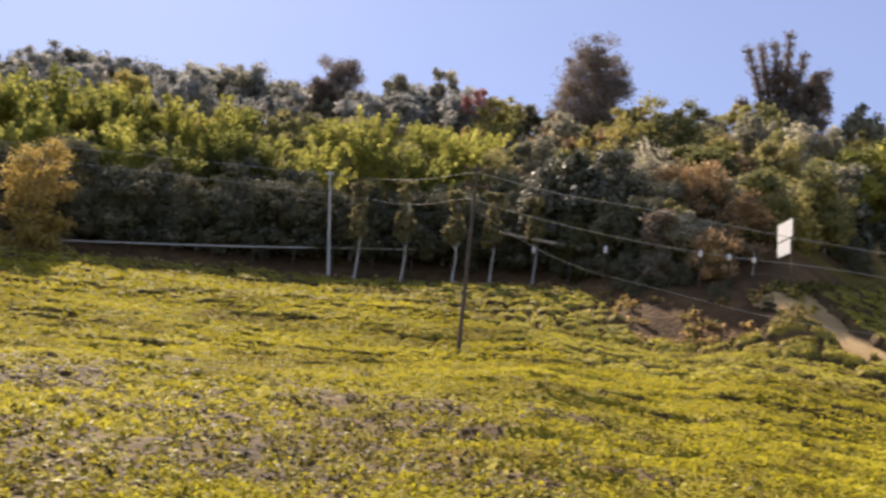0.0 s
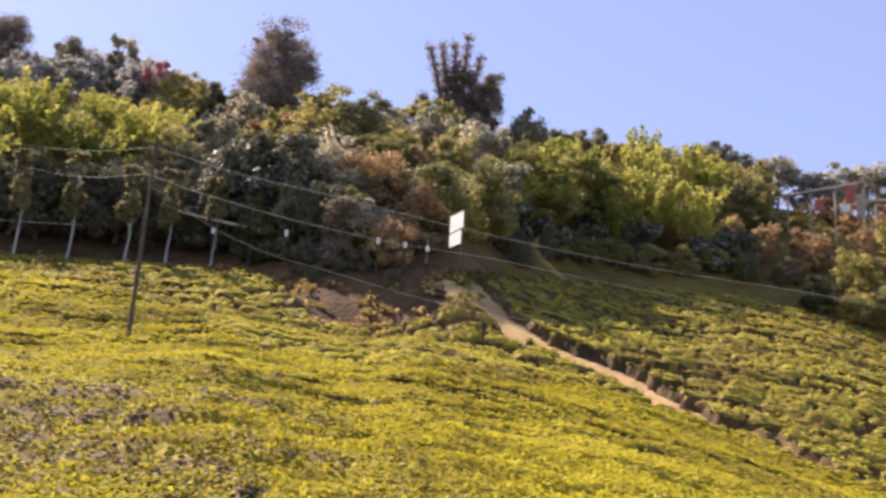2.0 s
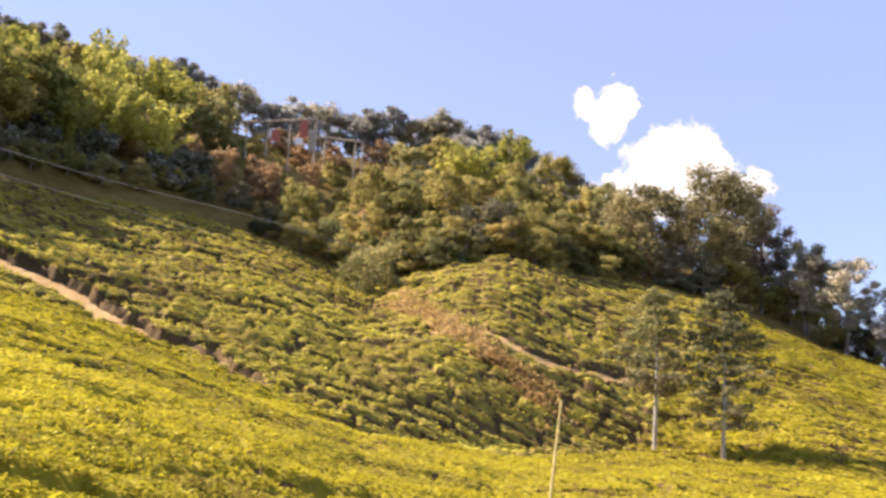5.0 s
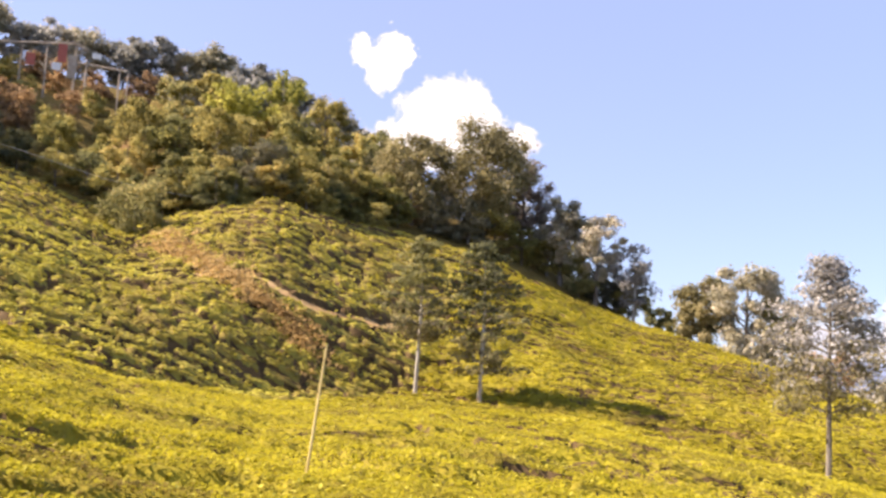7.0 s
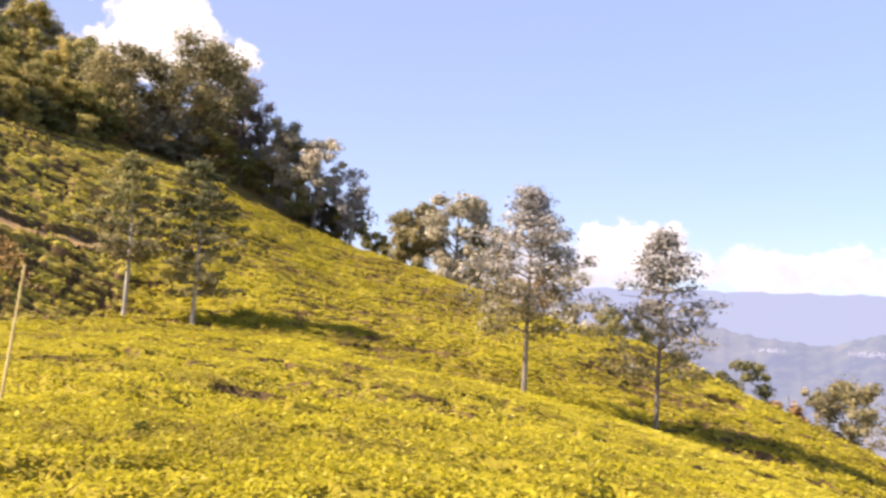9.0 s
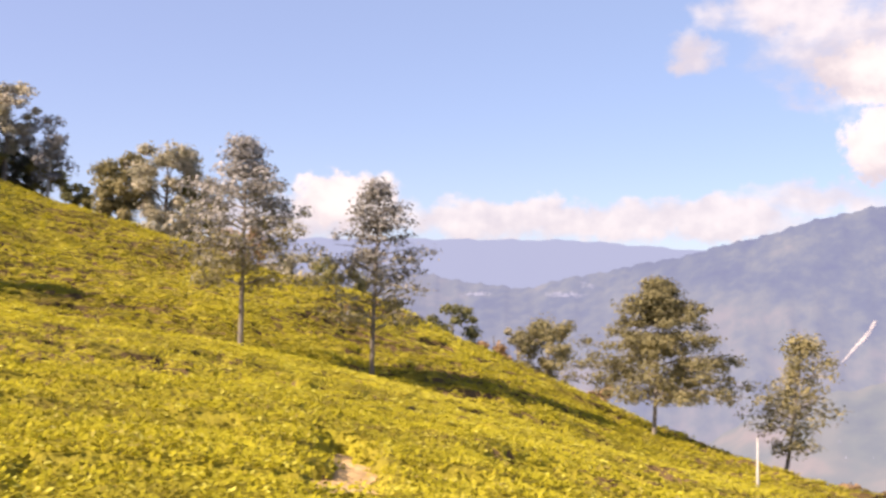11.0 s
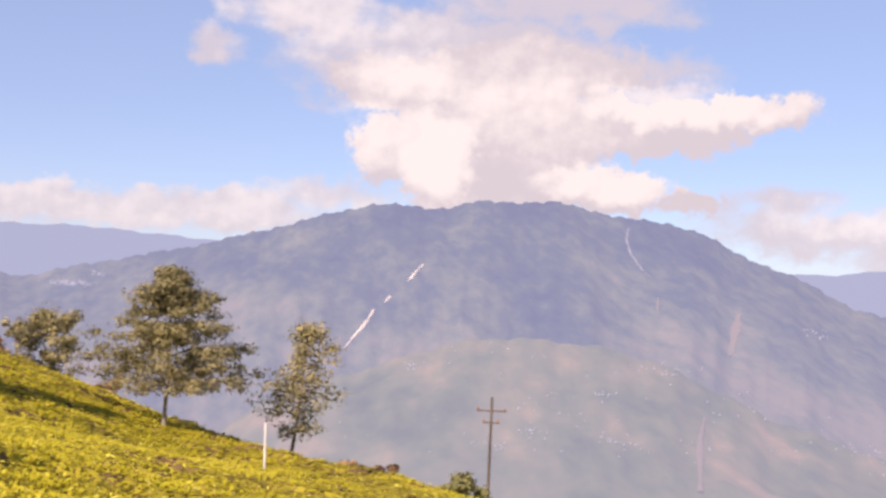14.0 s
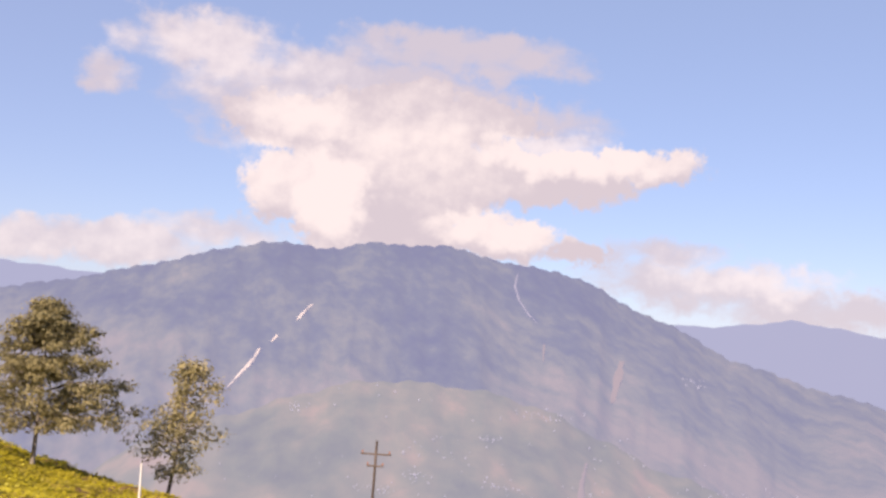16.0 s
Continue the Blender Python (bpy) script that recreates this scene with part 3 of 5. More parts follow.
    leaves = mesh_from("tea_leaves", quads.reshape(-1, 3), np.arange(len(quads) * 4).reshape(-1, 4), [TEA, TEA_GREEN, TEA_DULL], old.astype(int))
    tri, tri_old = np.concatenate([q for q, _ in far]), np.concatenate([o for _, o in far])
    sprays_far = mesh_from("tea_sprays", tri.reshape(-1, 3), np.arange(len(tri) * 3).reshape(-1, 3), [TEA, TEA_GREEN], tri_old.astype(int))
    ob = tagged(new("tea_bushes", body), "low clipped tea bushes covering the hillside, yellow-green in the sun", "tea bushes", kind="stuff")
    tagged(part_mesh("leaves", leaves, ob, "small glossy yellow-green tea leaves"), kind="stuff")
    tagged(part_mesh("sprays", sprays_far, ob, "yellow-green tips of tea farther up the slope"), kind="stuff")


build_tea()


def build_bare_earth():
    """Trodden orange earth on the tracks, a hand above the soil."""
    az = np.radians(np.arange(10, 112, 0.12))
    r = np.geomspace(8.5, 100, 460)
    R, A = np.meshgrid(r, az, indexing="ij")
    x, y = R * np.sin(A), R * np.cos(A)
    b = trod_ness(x, y)
    inside = R < table(EDGE, np.degrees(A))[0] - 0.6
    z = land(x, y) + 0.05 + 0.05 * fbm(x, y, 0.5, 31) + 0.36 * (1 - smoothstep(R, 12.5, 14)) + 0.28 * smoothstep(np.degrees(A), 43, 45) * (1 - smoothstep(np.degrees(A), 62, 64))
    f = grid_faces(len(r), len(az))
    keep = ((b > 0.35) & inside).ravel()[f].all(1) & (np.degrees(A).ravel()[f].min(1) > 13)
    used, back = np.unique(f[keep], return_inverse=True)
    me = mesh_from("foot_track", np.c_[x.ravel(), y.ravel(), z.ravel()][used], back.reshape(-1, 4), [SOIL], smooth=True)
    tagged(new("foot_track", me), "narrow trodden orange earth track between tea bushes", "track", kind="structure")


build_bare_earth()
# ---- trees ----


def sprays(rng, centres, spread, count, size, droop=0.0, flat=0.6):
    """Leaf sprays as small triangles round the centres: (n, 3, 3)."""
    centres = np.asarray(centres, float)
    spread = np.broadcast_to(np.asarray(spread, float), (len(centres), 3)) if np.ndim(spread) < 2 else np.asarray(spread, float)
    c = np.repeat(centres, count, 0)
    n = len(c)
    v = rng.normal(0, 1, (n, 3))
    v /= np.linalg.norm(v, axis=1)[:, None]
    out = v.copy()
    # denser towards the lump's skin, with strays beyond it
    v = v * np.clip(rng.normal(0.74, 0.26, (n, 1)), 0.15, 1.45)
    c = c + v * np.repeat(spread, count, 0)
    # each spray lies roughly along the lump's surface, so that lumps have a lit and a shaded side
    nrm = out + np.array([0, 0, 0.35]) + 0.75 * rng.normal(0, 1, (n, 3)) * flat
    nrm /= np.linalg.norm(nrm, axis=1)[:, None]
    d = np.cross(nrm, rng.normal(0, 1, (n, 3)))
    d /= np.linalg.norm(d, axis=1)[:, None]
    d[:, 2] -= droop
    d /= np.linalg.norm(d, axis=1)[:, None]
    w = np.cross(nrm, d)
    w /= np.linalg.norm(w, axis=1)[:, None]
    s = size * rng.uniform(0.55, 1.35, (n, 1))
    return np.stack([c - 0.5 * s * d - 0.42 * s * w, c - 0.5 * s * d + 0.42 * s * w, c + 0.65 * s * d], 1)


def leaf_mesh(name, q, mat):
    return mesh_from(name, q.reshape(-1, 3), np.arange(len(q) * 3).reshape(-1, 3), [mat])


def crown_lumps(rng, height, width, low, lumps, shape):
    """Centres and radii of the lumps of a crown that is 1 unit of height above its foot."""
    out, rad = [], []
    for _ in range(lumps):
        while True:
            p = rng.uniform(-1, 1, 3)
            q = np.hypot(p[0], p[1])
            h = (p[2] + 1) / 2
            wide = {"round": math.sqrt(max(0, 1 - p[2] ** 2)), "cone": 1.05 - 0.85 * h, "dome": math.sqrt(max(0, 1 - h ** 2)) if h > 0 else 1,
                    "column": 0.75 + 0.25 * math.sin(h * 9), "shrub": math.sqrt(max(0, 1 - h ** 1.6))}[shape]
            if q < wide and p[2] < 0.74:
                break
        k = q / max(wide, 0.05)
        if k < 0.35 and rng.uniform() < 0.5:
            continue
        out.append((p[0] * width / 2, p[1] * width / 2, low + h * (height - low)))
        rad.append(rng.uniform(0.09, 0.22) * min(width, height - low))
    return np.array(out), np.array(rad)


def leafy(seed, height, width, low, lumps, shape, count, size, droop=0.0):
    rng = np.random.default_rng(seed)
    c, rad = crown_lumps(rng, height, width, low, lumps, shape)
    return sprays(rng, c, np.c_[rad, rad, rad * 0.75], count, size, droop), c


def bamboo(seed, height, width, culms=26):
    """A clump of bamboo: arching culms with hanging leaves along their upper part."""
    rng = np.random.default_rng(seed)
    cs = []
    for _ in range(culms):
        a, lean, h = rng.uniform(0, 6.28), rng.uniform(0.1, 1.0), height * rng.uniform(0.65, 1.0)
        for t in np.linspace(0.3, 1.0, 10):
            out = width / 2 * (0.12 + lean * t ** 2.2)
            cs.append((out * math.cos(a), out * math.sin(a), h * (t - 0.22 * lean * t ** 3)))
    return sprays(rng, cs, (0.42, 0.42, 0.36), 16, 0.32, 0.55), None


def trunk_mesh(bm, height, radius, rng, limbs=(), lean=(0, 0)):
    pts, rad = [], []
    for k in range(8):
        t = k / 7
        pts.append((lean[0] * t + 0.03 * height * math.sin(3 * t + rng.uniform(0, 0.4)), lean[1] * t + 0.02 * height * math.sin(4 * t), height * t))
        rad.append(radius * (1.25 if k == 0 else 1 - 0.75 * t))
    tube(bm, pts, rad, 7)
    for c in limbs:
        h = max(0.2 * height, min(height * 0.92, c[2] * rng.uniform(0.62, 0.86)))
        t = h / height
        k = min(6, int(t * 7))
        f = t * 7 - k
        a = Vector(pts[k]).lerp(Vector(pts[k + 1]), f)
        b = Vector(c)
        m = a.lerp(b, 0.5) + Vector((0, 0, 0.06 * (b - a).length))
        tube(bm, [a, m, b], [radius * 0.38 * (1.1 - 0.6 * t), radius * 0.24, radius * 0.07], 5)


def tree(name, at, quads, mat, height, radius, limbs, label, category="tree", bark=BARK, seed=0, turn=0.0, lean=(0, 0), group=""):
    rng = np.random.default_rng(seed + 77)
    ob = thing(name, at, label, category, group, turn=turn)
    bm = bmesh.new()
    trunk_mesh(bm, height, radius, rng, limbs, lean)
    part("trunk", bm, bark, ob)
    me = leaf_mesh("crown", quads, mat)
    part_mesh("crown", me, ob)
    return ob


KINDS = {
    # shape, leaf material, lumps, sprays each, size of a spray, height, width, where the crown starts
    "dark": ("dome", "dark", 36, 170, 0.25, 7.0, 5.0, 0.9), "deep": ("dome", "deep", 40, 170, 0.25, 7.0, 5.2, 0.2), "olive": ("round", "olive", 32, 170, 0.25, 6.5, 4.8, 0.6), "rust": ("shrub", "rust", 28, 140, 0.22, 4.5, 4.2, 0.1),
    "grey": ("round", "grey", 38, 130, 0.25, 6.5, 4.4, 1.2), "ridge": ("round", "ridge", 40, 130, 0.25, 6.5, 4.4, 1.0), "shrub": ("shrub", "olive", 28, 150, 0.20, 3.6, 4.2, 0.0), "gold": ("round", "gold", 32, 160, 0.25, 7.0, 5.0, 0.6)}
WORDS = {"deep": "dense green tree of the wood, shade painted into its leaves", "dark": "dense dark green broadleaf tree on the wooded hillside", "olive": "olive green rounded tree at the wood's edge", "rust": "dry brownish shrub among green trees",
         "grey": "grey-green tree with a loose crown on the slope", "ridge": "loose-crowned tree paled blue-grey by painted haze", "shrub": "low olive shrub at the foot of the wood", "gold": "olive-gold tree with a broad crown",
         "bamboo": "arching clump of yellow-green bamboo in the wood"}


def kind_quads(kind, seed, far=False):
    if kind == "bamboo":
        return bamboo(seed, 8.5, 7.5)
    shape, _, lumps, count, size, h, w, low = KINDS[kind]
    return leafy(seed, h, w, low, lumps, shape, count // 2 if far else count, size * 1.4 if far else size)


def kind_of(az, r, deep, rng):
    """What grows where: bamboo on the slope to the north-west, mixed trees and dry scrub elsewhere."""
    u = rng.uniform()
    # the wood's dark foot: this kind carries its shade in the leaf colour
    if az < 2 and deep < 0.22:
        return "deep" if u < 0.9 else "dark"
    if az < -1 and deep < 0.55:
        return "bamboo" if u < 0.6 else "olive" if u < 0.8 else "dark"
    if deep < 0.14:
        if az > 16:
            return "olive" if u < 0.45 else "dark" if u < (0.8 if az < 26 else 0.6) else "gold" if az > 26 and u < 0.8 else "shrub"
        return "dark" if u < 0.35 else "shrub" if u < 0.6 else "grey"
    if az < -1 and deep > 0.7:
        return "ridge" if u < 0.7 else "grey"
    if az < 14:
        return "grey" if u < 0.32 else "rust" if u < 0.68 else "dark" if u < 0.75 else "olive"
    if 20 < az < 42 and deep < 0.8:
        return "bamboo" if u < 0.3 else "olive" if u < 0.55 else "gold" if u < 0.66 else "rust" if u < 0.8 else "dark" if u < 0.9 else "gold"
    if 42 <= az < 58 and deep < 0.7:
        return "bamboo" if u < 0.1 else "gold" if u < 0.42 else "olive" if u < 0.7 else "rust" if u < 0.86 else "dark"
    if az >= 42:
        return "ridge" if u < 0.45 else "grey" if u < 0.65 else "dark" if u < 0.85 else "rust"
    return "grey" if u < 0.4 else "dark" if u < 0.6 else "gold" if u < 0.8 else "rust"


def build_wood():
    rng = np.random.default_rng(12)
    made, joined, placed = {}, {}, []
    tries = 0
    while tries < 9000 and len(placed) < 520:
        tries += 1
        az = rng.uniform(-37, 71)
        re, rr = float(table(EDGE, az)[0]), float(table(RIDGE, az)[0])
        r = math.sqrt(rng.uniform((re + 2.5) ** 2, (rr + 6) ** 2))
        if az < 2 and r < re + 5:
            continue
        if 2 < az < 15.5 and r < re + (4 if az < 10.5 else 7) or az > 15.5 and r < re + (10 if az < 36 or az > 47 else 6):
            continue
        if 33.5 < az < 42 and r > rr - 8:
            continue
        p = polar(az, r)
        deep = (r - re) / (rr - re)
        gap = 3.6 + 1.0 * deep
        if any((p[0] - q[0]) ** 2 + (p[1] - q[1]) ** 2 < gap * gap for q in placed):
            continue
        placed.append(p)
        kind = kind_of(az, r, deep, rng)
        scale = rng.uniform(0.72, 1.12) * (0.8 if deep > 0.85 else (0.62 if az < 34 else 0.8) if az > 15 and r < re + 10 else 1.0)
        if 33 < az < 42.5 and deep > 0.25:
            kind, scale = ("shrub", "rust")[len(placed) % 2], 0.9
        z = float(land(p[0], p[1])) - 0.1
        m = Matrix.Translation((p[0], p[1], z)) @ Matrix.Rotation(rng.uniform(0, 6.28), 4, "Z") @ Matrix.Diagonal((scale, scale, scale * rng.uniform(0.85, 1.2), 1))
        v = int(rng.integers(0, 3))
        if deep < 0.5:
            if (kind, v) not in made:
                q, c = kind_quads(kind, 100 + 7 * v + len(kind))
                if kind == "bamboo":
                    ob = thing("bamboo_clump", (0, 0, 0), WORDS[kind], "bamboo", "bamboo on the slope")
                    for k in range(9):
                        bm = bmesh.new()
                        a, o = rng.uniform(0, 6.28), rng.uniform(0.3, 2.4)
                        tube(bm, [(0.2 * math.cos(a), 0.2 * math.sin(a), 0), (0.4 * o * math.cos(a), 0.4 * o * math.sin(a), 3.5), (o * math.cos(a), o * math.sin(a), 6.5)], [0.05, 0.045, 0.02], 5)
                        part("culm", bm, LEAF["yellow"], ob)
                    part_mesh("foliage", leaf_mesh("foliage", q, LEAF["yellow"]), ob)
                else:
                    shape, leaf, lumps, count, size, h, w, low = KINDS[kind]
                    ob = tree("shrub" if kind in ("shrub", "rust") else "tree", (0, 0, 0), q, LEAF[leaf], h * 0.8, 0.05 + 0.018 * h, c[::5], WORDS[kind],
                              "shrub" if kind in ("shrub", "rust") else "tree", seed=v, group="trees of the wooded slope")
                made[kind, v] = ob
                ob.matrix_basis = m
            else:
                copy_thing(made[kind, v], Matrix.Translation(m.translation) @ m.to_quaternion().to_matrix().to_4x4()).scale = m.to_scale()
        else:
            q, _ = kind_quads(kind, 100 + 7 * v + len(kind), True)
            M = np.array(m)
            joined.setdefault(kind, []).append(q.reshape(-1, 3) @ M[:3, :3].T + M[:3, 3])
    for kind, sets in joined.items():
        q = np.concatenate(sets)
        leaf = "yellow" if kind == "bamboo" else KINDS[kind][1]
        me = leaf_mesh("woodland", q.reshape(-1, 3, 3), LEAF[leaf])
        tagged(new("woodland", me), WORDS[kind].replace("tree", "trees") + " near the ridge", "woodland", kind="stuff")


build_wood()


def big_trees():
    """The single trees that stand out against the sky."""
    rows = [  # name, az, r, foot elevation offset, height, width, shape, leaf, lumps, low, label
        ("tree", 4.4, 122, 15.6, 9.2, "dome", "dusk", 150, 2.0, "tall round-headed dark tree standing above the ridge"),
        ("tree", -11.0, 128, 11.5, 8.0, "dome", "dusk", 70, 2.0, "dark domed tree on the skyline"),
        ("tree", -7.4, 130, 9.5, 6.0, "round", "grey", 36, 1.5, "brownish grey round tree on the skyline"),
        ("tree", -4.7, 130, 11.4, 4.4, "round", "grey", 50, 1.5, "slim pointed grey tree on the skyline"),
        ("tree", -3.0, 131, 9.5, 4.6, "round", "grey", 30, 1.5, "grey-green tree on the skyline"),
        ("tree", -14.0, 130, 8.0, 4.5, "round", "grey", 36, 1.5, "grey-green tree on the skyline"),
        ("tree", -17.0, 130, 8.5, 6.0, "round", "grey", 36, 1.5, "grey-green tree on the skyline"),
        ("tree", 2.6, 77, 8.6, 6.4, "dome", "leathery", 60, 2.0, "dark large-leaved tree on the terrace above the bank"),
        ("tree", 5.2, 75, 9.4, 6.8, "dome", "leathery", 66, 2.2, "dark large-leaved tree on the terrace above the bank"),
        ("tree", 8.0, 74, 8.6, 6.0, "dome", "grey", 60, 1.6, "grey-green tree on the terrace above the bank"),
        ("tree", 10.5, 72.5, 7.2, 5.6, "round", "rust", 56, 1.0, "brownish tree in the sun above the bank"),
        ("shrub", 13.4, 69, 5.6, 4.8, "shrub", "rust", 44, 0.0, "dry brown bush in the sun above the bank"),
        ("shrub", 14.9, 74, 6.0, 5.2, "shrub", "olive", 44, 0.0, "olive bush in the sun behind the sign"),
        ("shrub", 12.2, 65, 4.2, 4.0, "shrub", "rust", 30, 0.0, "dry brown bush on the shaded bank"),
        ("tree", 20.0, 90, 8.0, 6.6, "round", "yellow", 64, 0.6, "bright yellow-green tree in the sun above the tea"),
        ("tree", 23.0, 97, 8.4, 7.0, "round", "yellow", 64, 0.6, "bright yellow-green tree in the sun above the tea"),
        ("tree", 17.6, 77, 5.0, 4.4, "round", "olive", 40, 0.3, "olive tree in the sun beside the sign"),
        ("tree", 27.0, 102, 8.0, 6.6, "round", "yellow", 60, 0.6, "yellow-green tree in the sun above the tea"),
        ("tree", 7.2, 100, 9.8, 6.0, "round", "olive", 46, 1.0, "round olive tree above the terrace"),
        ("tree", 9.6, 98, 9.0, 7.0, "dome", "dark", 50, 1.0, "dark domed tree above the terrace"),
        ("tree", 62.0, 100, 13.2, 8.6, "round", "pine", 110, 2.0, "tall olive tree with a full crown at the garden's edge"),
        ("tree", 64.4, 104, 12.0, 6.0, "dome", "dusk", 46, 2.0, "dark tree beside a taller olive one"),
        ("tree", 57.8, 97, 9.6, 8.0, "round", "pine", 70, 1.0, "broad brownish tree at the garden's edge"),
        ("tree", 66.6, 99, 10.0, 4.5, "round", "grey", 50, 1.5, "slim grey tree at the garden's edge"),
        ("tree", 68.6, 98, 10.0, 5.0, "round", "grey", 44, 2.0, "silvery loose-crowned tree at the garden's edge"),
        ("tree", 70.7, 98, 8.2, 4.4, "round", "silver", 30, 1.5, "silvery tree with gaps in its crown"),
        ("tree", 72.2, 97, 3.4, 2.6, "round", "dark", 20, 0.4, "small dark tree at the field's edge"),
        ("tree", 74.6, 93, 8.4, 4.8, "round", "pine", 64, 0.0, "small golden-brown tree behind the field"),
        ("tree", 76.8, 90, 11.6, 5.6, "round", "grey", 70, 0.0, "grey silvery tree behind the field"),
        ("tree", 78.8, 91, 10.6, 4.2, "round", "dark", 46, 0.0, "grey-green tree behind the field"),
        ("tree", 81.5, 84, 5.2, 6.4, "shrub", "rust", 34, 0.2, "brown scrubby tree behind the field"),
        ("tree", 84.0, 81, 4.6, 5.0, "shrub", "grey", 30, 0.2, "grey-green shrub behind the field"),
        ("tree", 86.5, 77.5, 3.6, 5.0, "shrub", "dark", 30, 0.2, "dark shrub behind the crest of the field"),
        ("tree", 93.2, 70, 3.6, 4.0, "shrub", "dark", 22, 0.1, "low dark shrub beyond the crest"),
        ("tree", 95.6, 70, 3.0, 3.0, "shrub", "rust", 18, 0.1, "low brown shrub beyond the crest"),
        ("tree", 98.6, 70.5, 5.8, 4.6, "round", "pine", 40, 0.4, "rounded olive tree just below the crest"),
        ("tree", 96.9, 71, 4.6, 2.4, "dome", "grey", 10, 3.2, "thin bare-stemmed tree below the crest"),
        ("shrub", 101.5, 69, 2.6, 3.4, "shrub", "rust", 16, 0.0, "brown shrub at the field's lower edge"),
        ("shrub", 112.6, 60, 2.0, 3.4, "shrub", "yellow", 20, 0.0, "bright green shrub at the field's lower edge"),
        ("shrub", 115.0, 52, 1.6, 1.6, "shrub", "rust", 12, 0.0, "small orange-brown shrub at the field's lower edge"),
        ("shrub", 117.2, 47, 1.3, 1.6, "shrub", "rust", 12, 0.0, "small brown shrub at the field's lower edge"),
        ("shrub", 121.6, 39.6, 1.9, 2.2, "shrub", "dark", 16, 0.0, "dark shrub at the foot of a pole"),
        ("tree", -2.4, 112, 8.6, 4.6, "dome", "pink", 26, 5.6, "leafless-looking tree covered in pink blossom"),
        ("shrub", 42.4, 80, 5.2, 5.6, "round", "dark", 56, 0.0, "rounded green bush in a gully between tea slopes"),
        ("shrub", -26.6, 75.5, 9.6, 5.6, "shrub", "straw", 80, 0.0, "tall golden-leaved shrub in the sun by the road"),
    ]
    for k, (name, az, r, h, w, shape, leaf, lumps, low, label) in enumerate(rows):
        size = 0.22 if k < 2 else 0.36 if leaf == "leathery" else 0.27 if r > 85 else 0.2
        q, c = leafy(500 + k, h, w, low, lumps, shape, 240 if k < 2 else 150 if leaf not in ("silver",) else 90, size)
        tree(name, spot(az, r, -0.1), q, LEAF[leaf], h * 0.85, 0.06 + 0.016 * h, c[::4], label, "shrub" if name == "shrub" else "tree", seed=k, turn=37 * k,
             bark=PALE_BARK if leaf == "silver" else BARK)


big_trees()


def skyline():
    """The row of grey trees along the ridge, and scrub along the garden's upper edge."""
    sky = [(-36, 19.1), (-30, 19.4), (-24, 20.1), (-20.8, 20.2), (-16, 21.0), (-13, 20.6), (-2.4, 20.6), (1, 20.9), (7, 19.6), (11, 19.4), (16, 19.3), (21, 19.6), (25, 19.2),
           (31.5, 18.5), (36, 17.4), (41, 17.4), (45, 17.3), (51, 16.4), (54, 13.8), (57, 12.3)]
    rng = np.random.default_rng(71)
    first = {}

    def stand(key, name, m, scale, kind, seed, words, group):
        if key not in first:
            q, c = kind_quads(kind, seed)
            _, leaf, _, _, _, h, _, _ = KINDS[kind]
            first[key] = tree(name, (0, 0, 0), q, LEAF[leaf], h * 0.8, 0.05 + 0.018 * h, c[::5], words, name.split("_")[-1], seed=seed, group=group)
            first[key].matrix_basis = m
            first[key].scale = scale
        else:
            copy_thing(first[key], m).scale = scale

    az = -36.0
    while az < 57:
        r = float(table(RIDGE, az)[0]) + rng.uniform(1, 5)
        at = spot(az, r, -0.2)
        top = r * math.tan(radians(float(np.interp(az, [p[0] for p in sky], [p[1] for p in sky])) + rng.uniform(-0.5, 0.35))) + EYE
        tall = max(3.0, top - at.z)
        v = int(rng.integers(0, 3))
        # two of three take the ridge leaves with haze in their colour
        kind = ("ridge", "ridge", "grey")[v]
        s = tall / (KINDS[kind][5] * 1.02)
        stand(("ridge", v), "ridge_tree", Matrix.Translation(at) @ Matrix.Rotation(rng.uniform(0, 6.28), 4, "Z"), (max(s, 0.75), max(s, 0.75), s), kind, 300 + v,
              "grey-green tree in the row along the ridge", "ridge trees")
        az += rng.uniform(1.2, 2.3)
    az = -35.0
    while az < 71:
        wide = az < 2
        r = float(table(EDGE, az)[0]) + (rng.uniform(4.5, 6.5) if wide else rng.uniform(5.0, 8.0) if 16 < az < 36 else rng.uniform(3.5, 6.5) if az > 47 else rng.uniform(1.5, 4.0))
        if not 11.5 < az < 18:
            v = int(rng.integers(0, 4))
            # the deep kind brings painted shade along the wood's edge
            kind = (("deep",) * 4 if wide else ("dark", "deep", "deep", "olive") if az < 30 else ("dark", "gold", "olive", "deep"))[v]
            s = rng.uniform(0.75, 1.05) if wide else rng.uniform(0.36, 0.55) if 16 < az < 36 else rng.uniform(0.55, 0.8) if az >= 36 else rng.uniform(0.26, 0.42)
            stand(("edge", v, wide, az < 30), "edge_shrub", Matrix.Translation(spot(az, r, -0.3)) @ Matrix.Rotation(rng.uniform(0, 6.28), 4, "Z"), (s * 1.15, s * 1.15, s), kind, 320 + v,
                  "dense green shrub at the wood's lower edge", "shrubs along the wood")
        az += rng.uniform(1.3, 2.2)
    # low scrub in the sun where the wood meets the tea
    az, k = 43.0, 0
    while az < 56:
        r = float(table(EDGE, az)[0]) + rng.uniform(0.8, 2.6)
        s = rng.uniform(0.32, 0.6) if k % 3 or az < 40 else rng.uniform(0.5, 0.8)
        r += 4.0 if az > 40 and k % 3 == 0 else 0.0
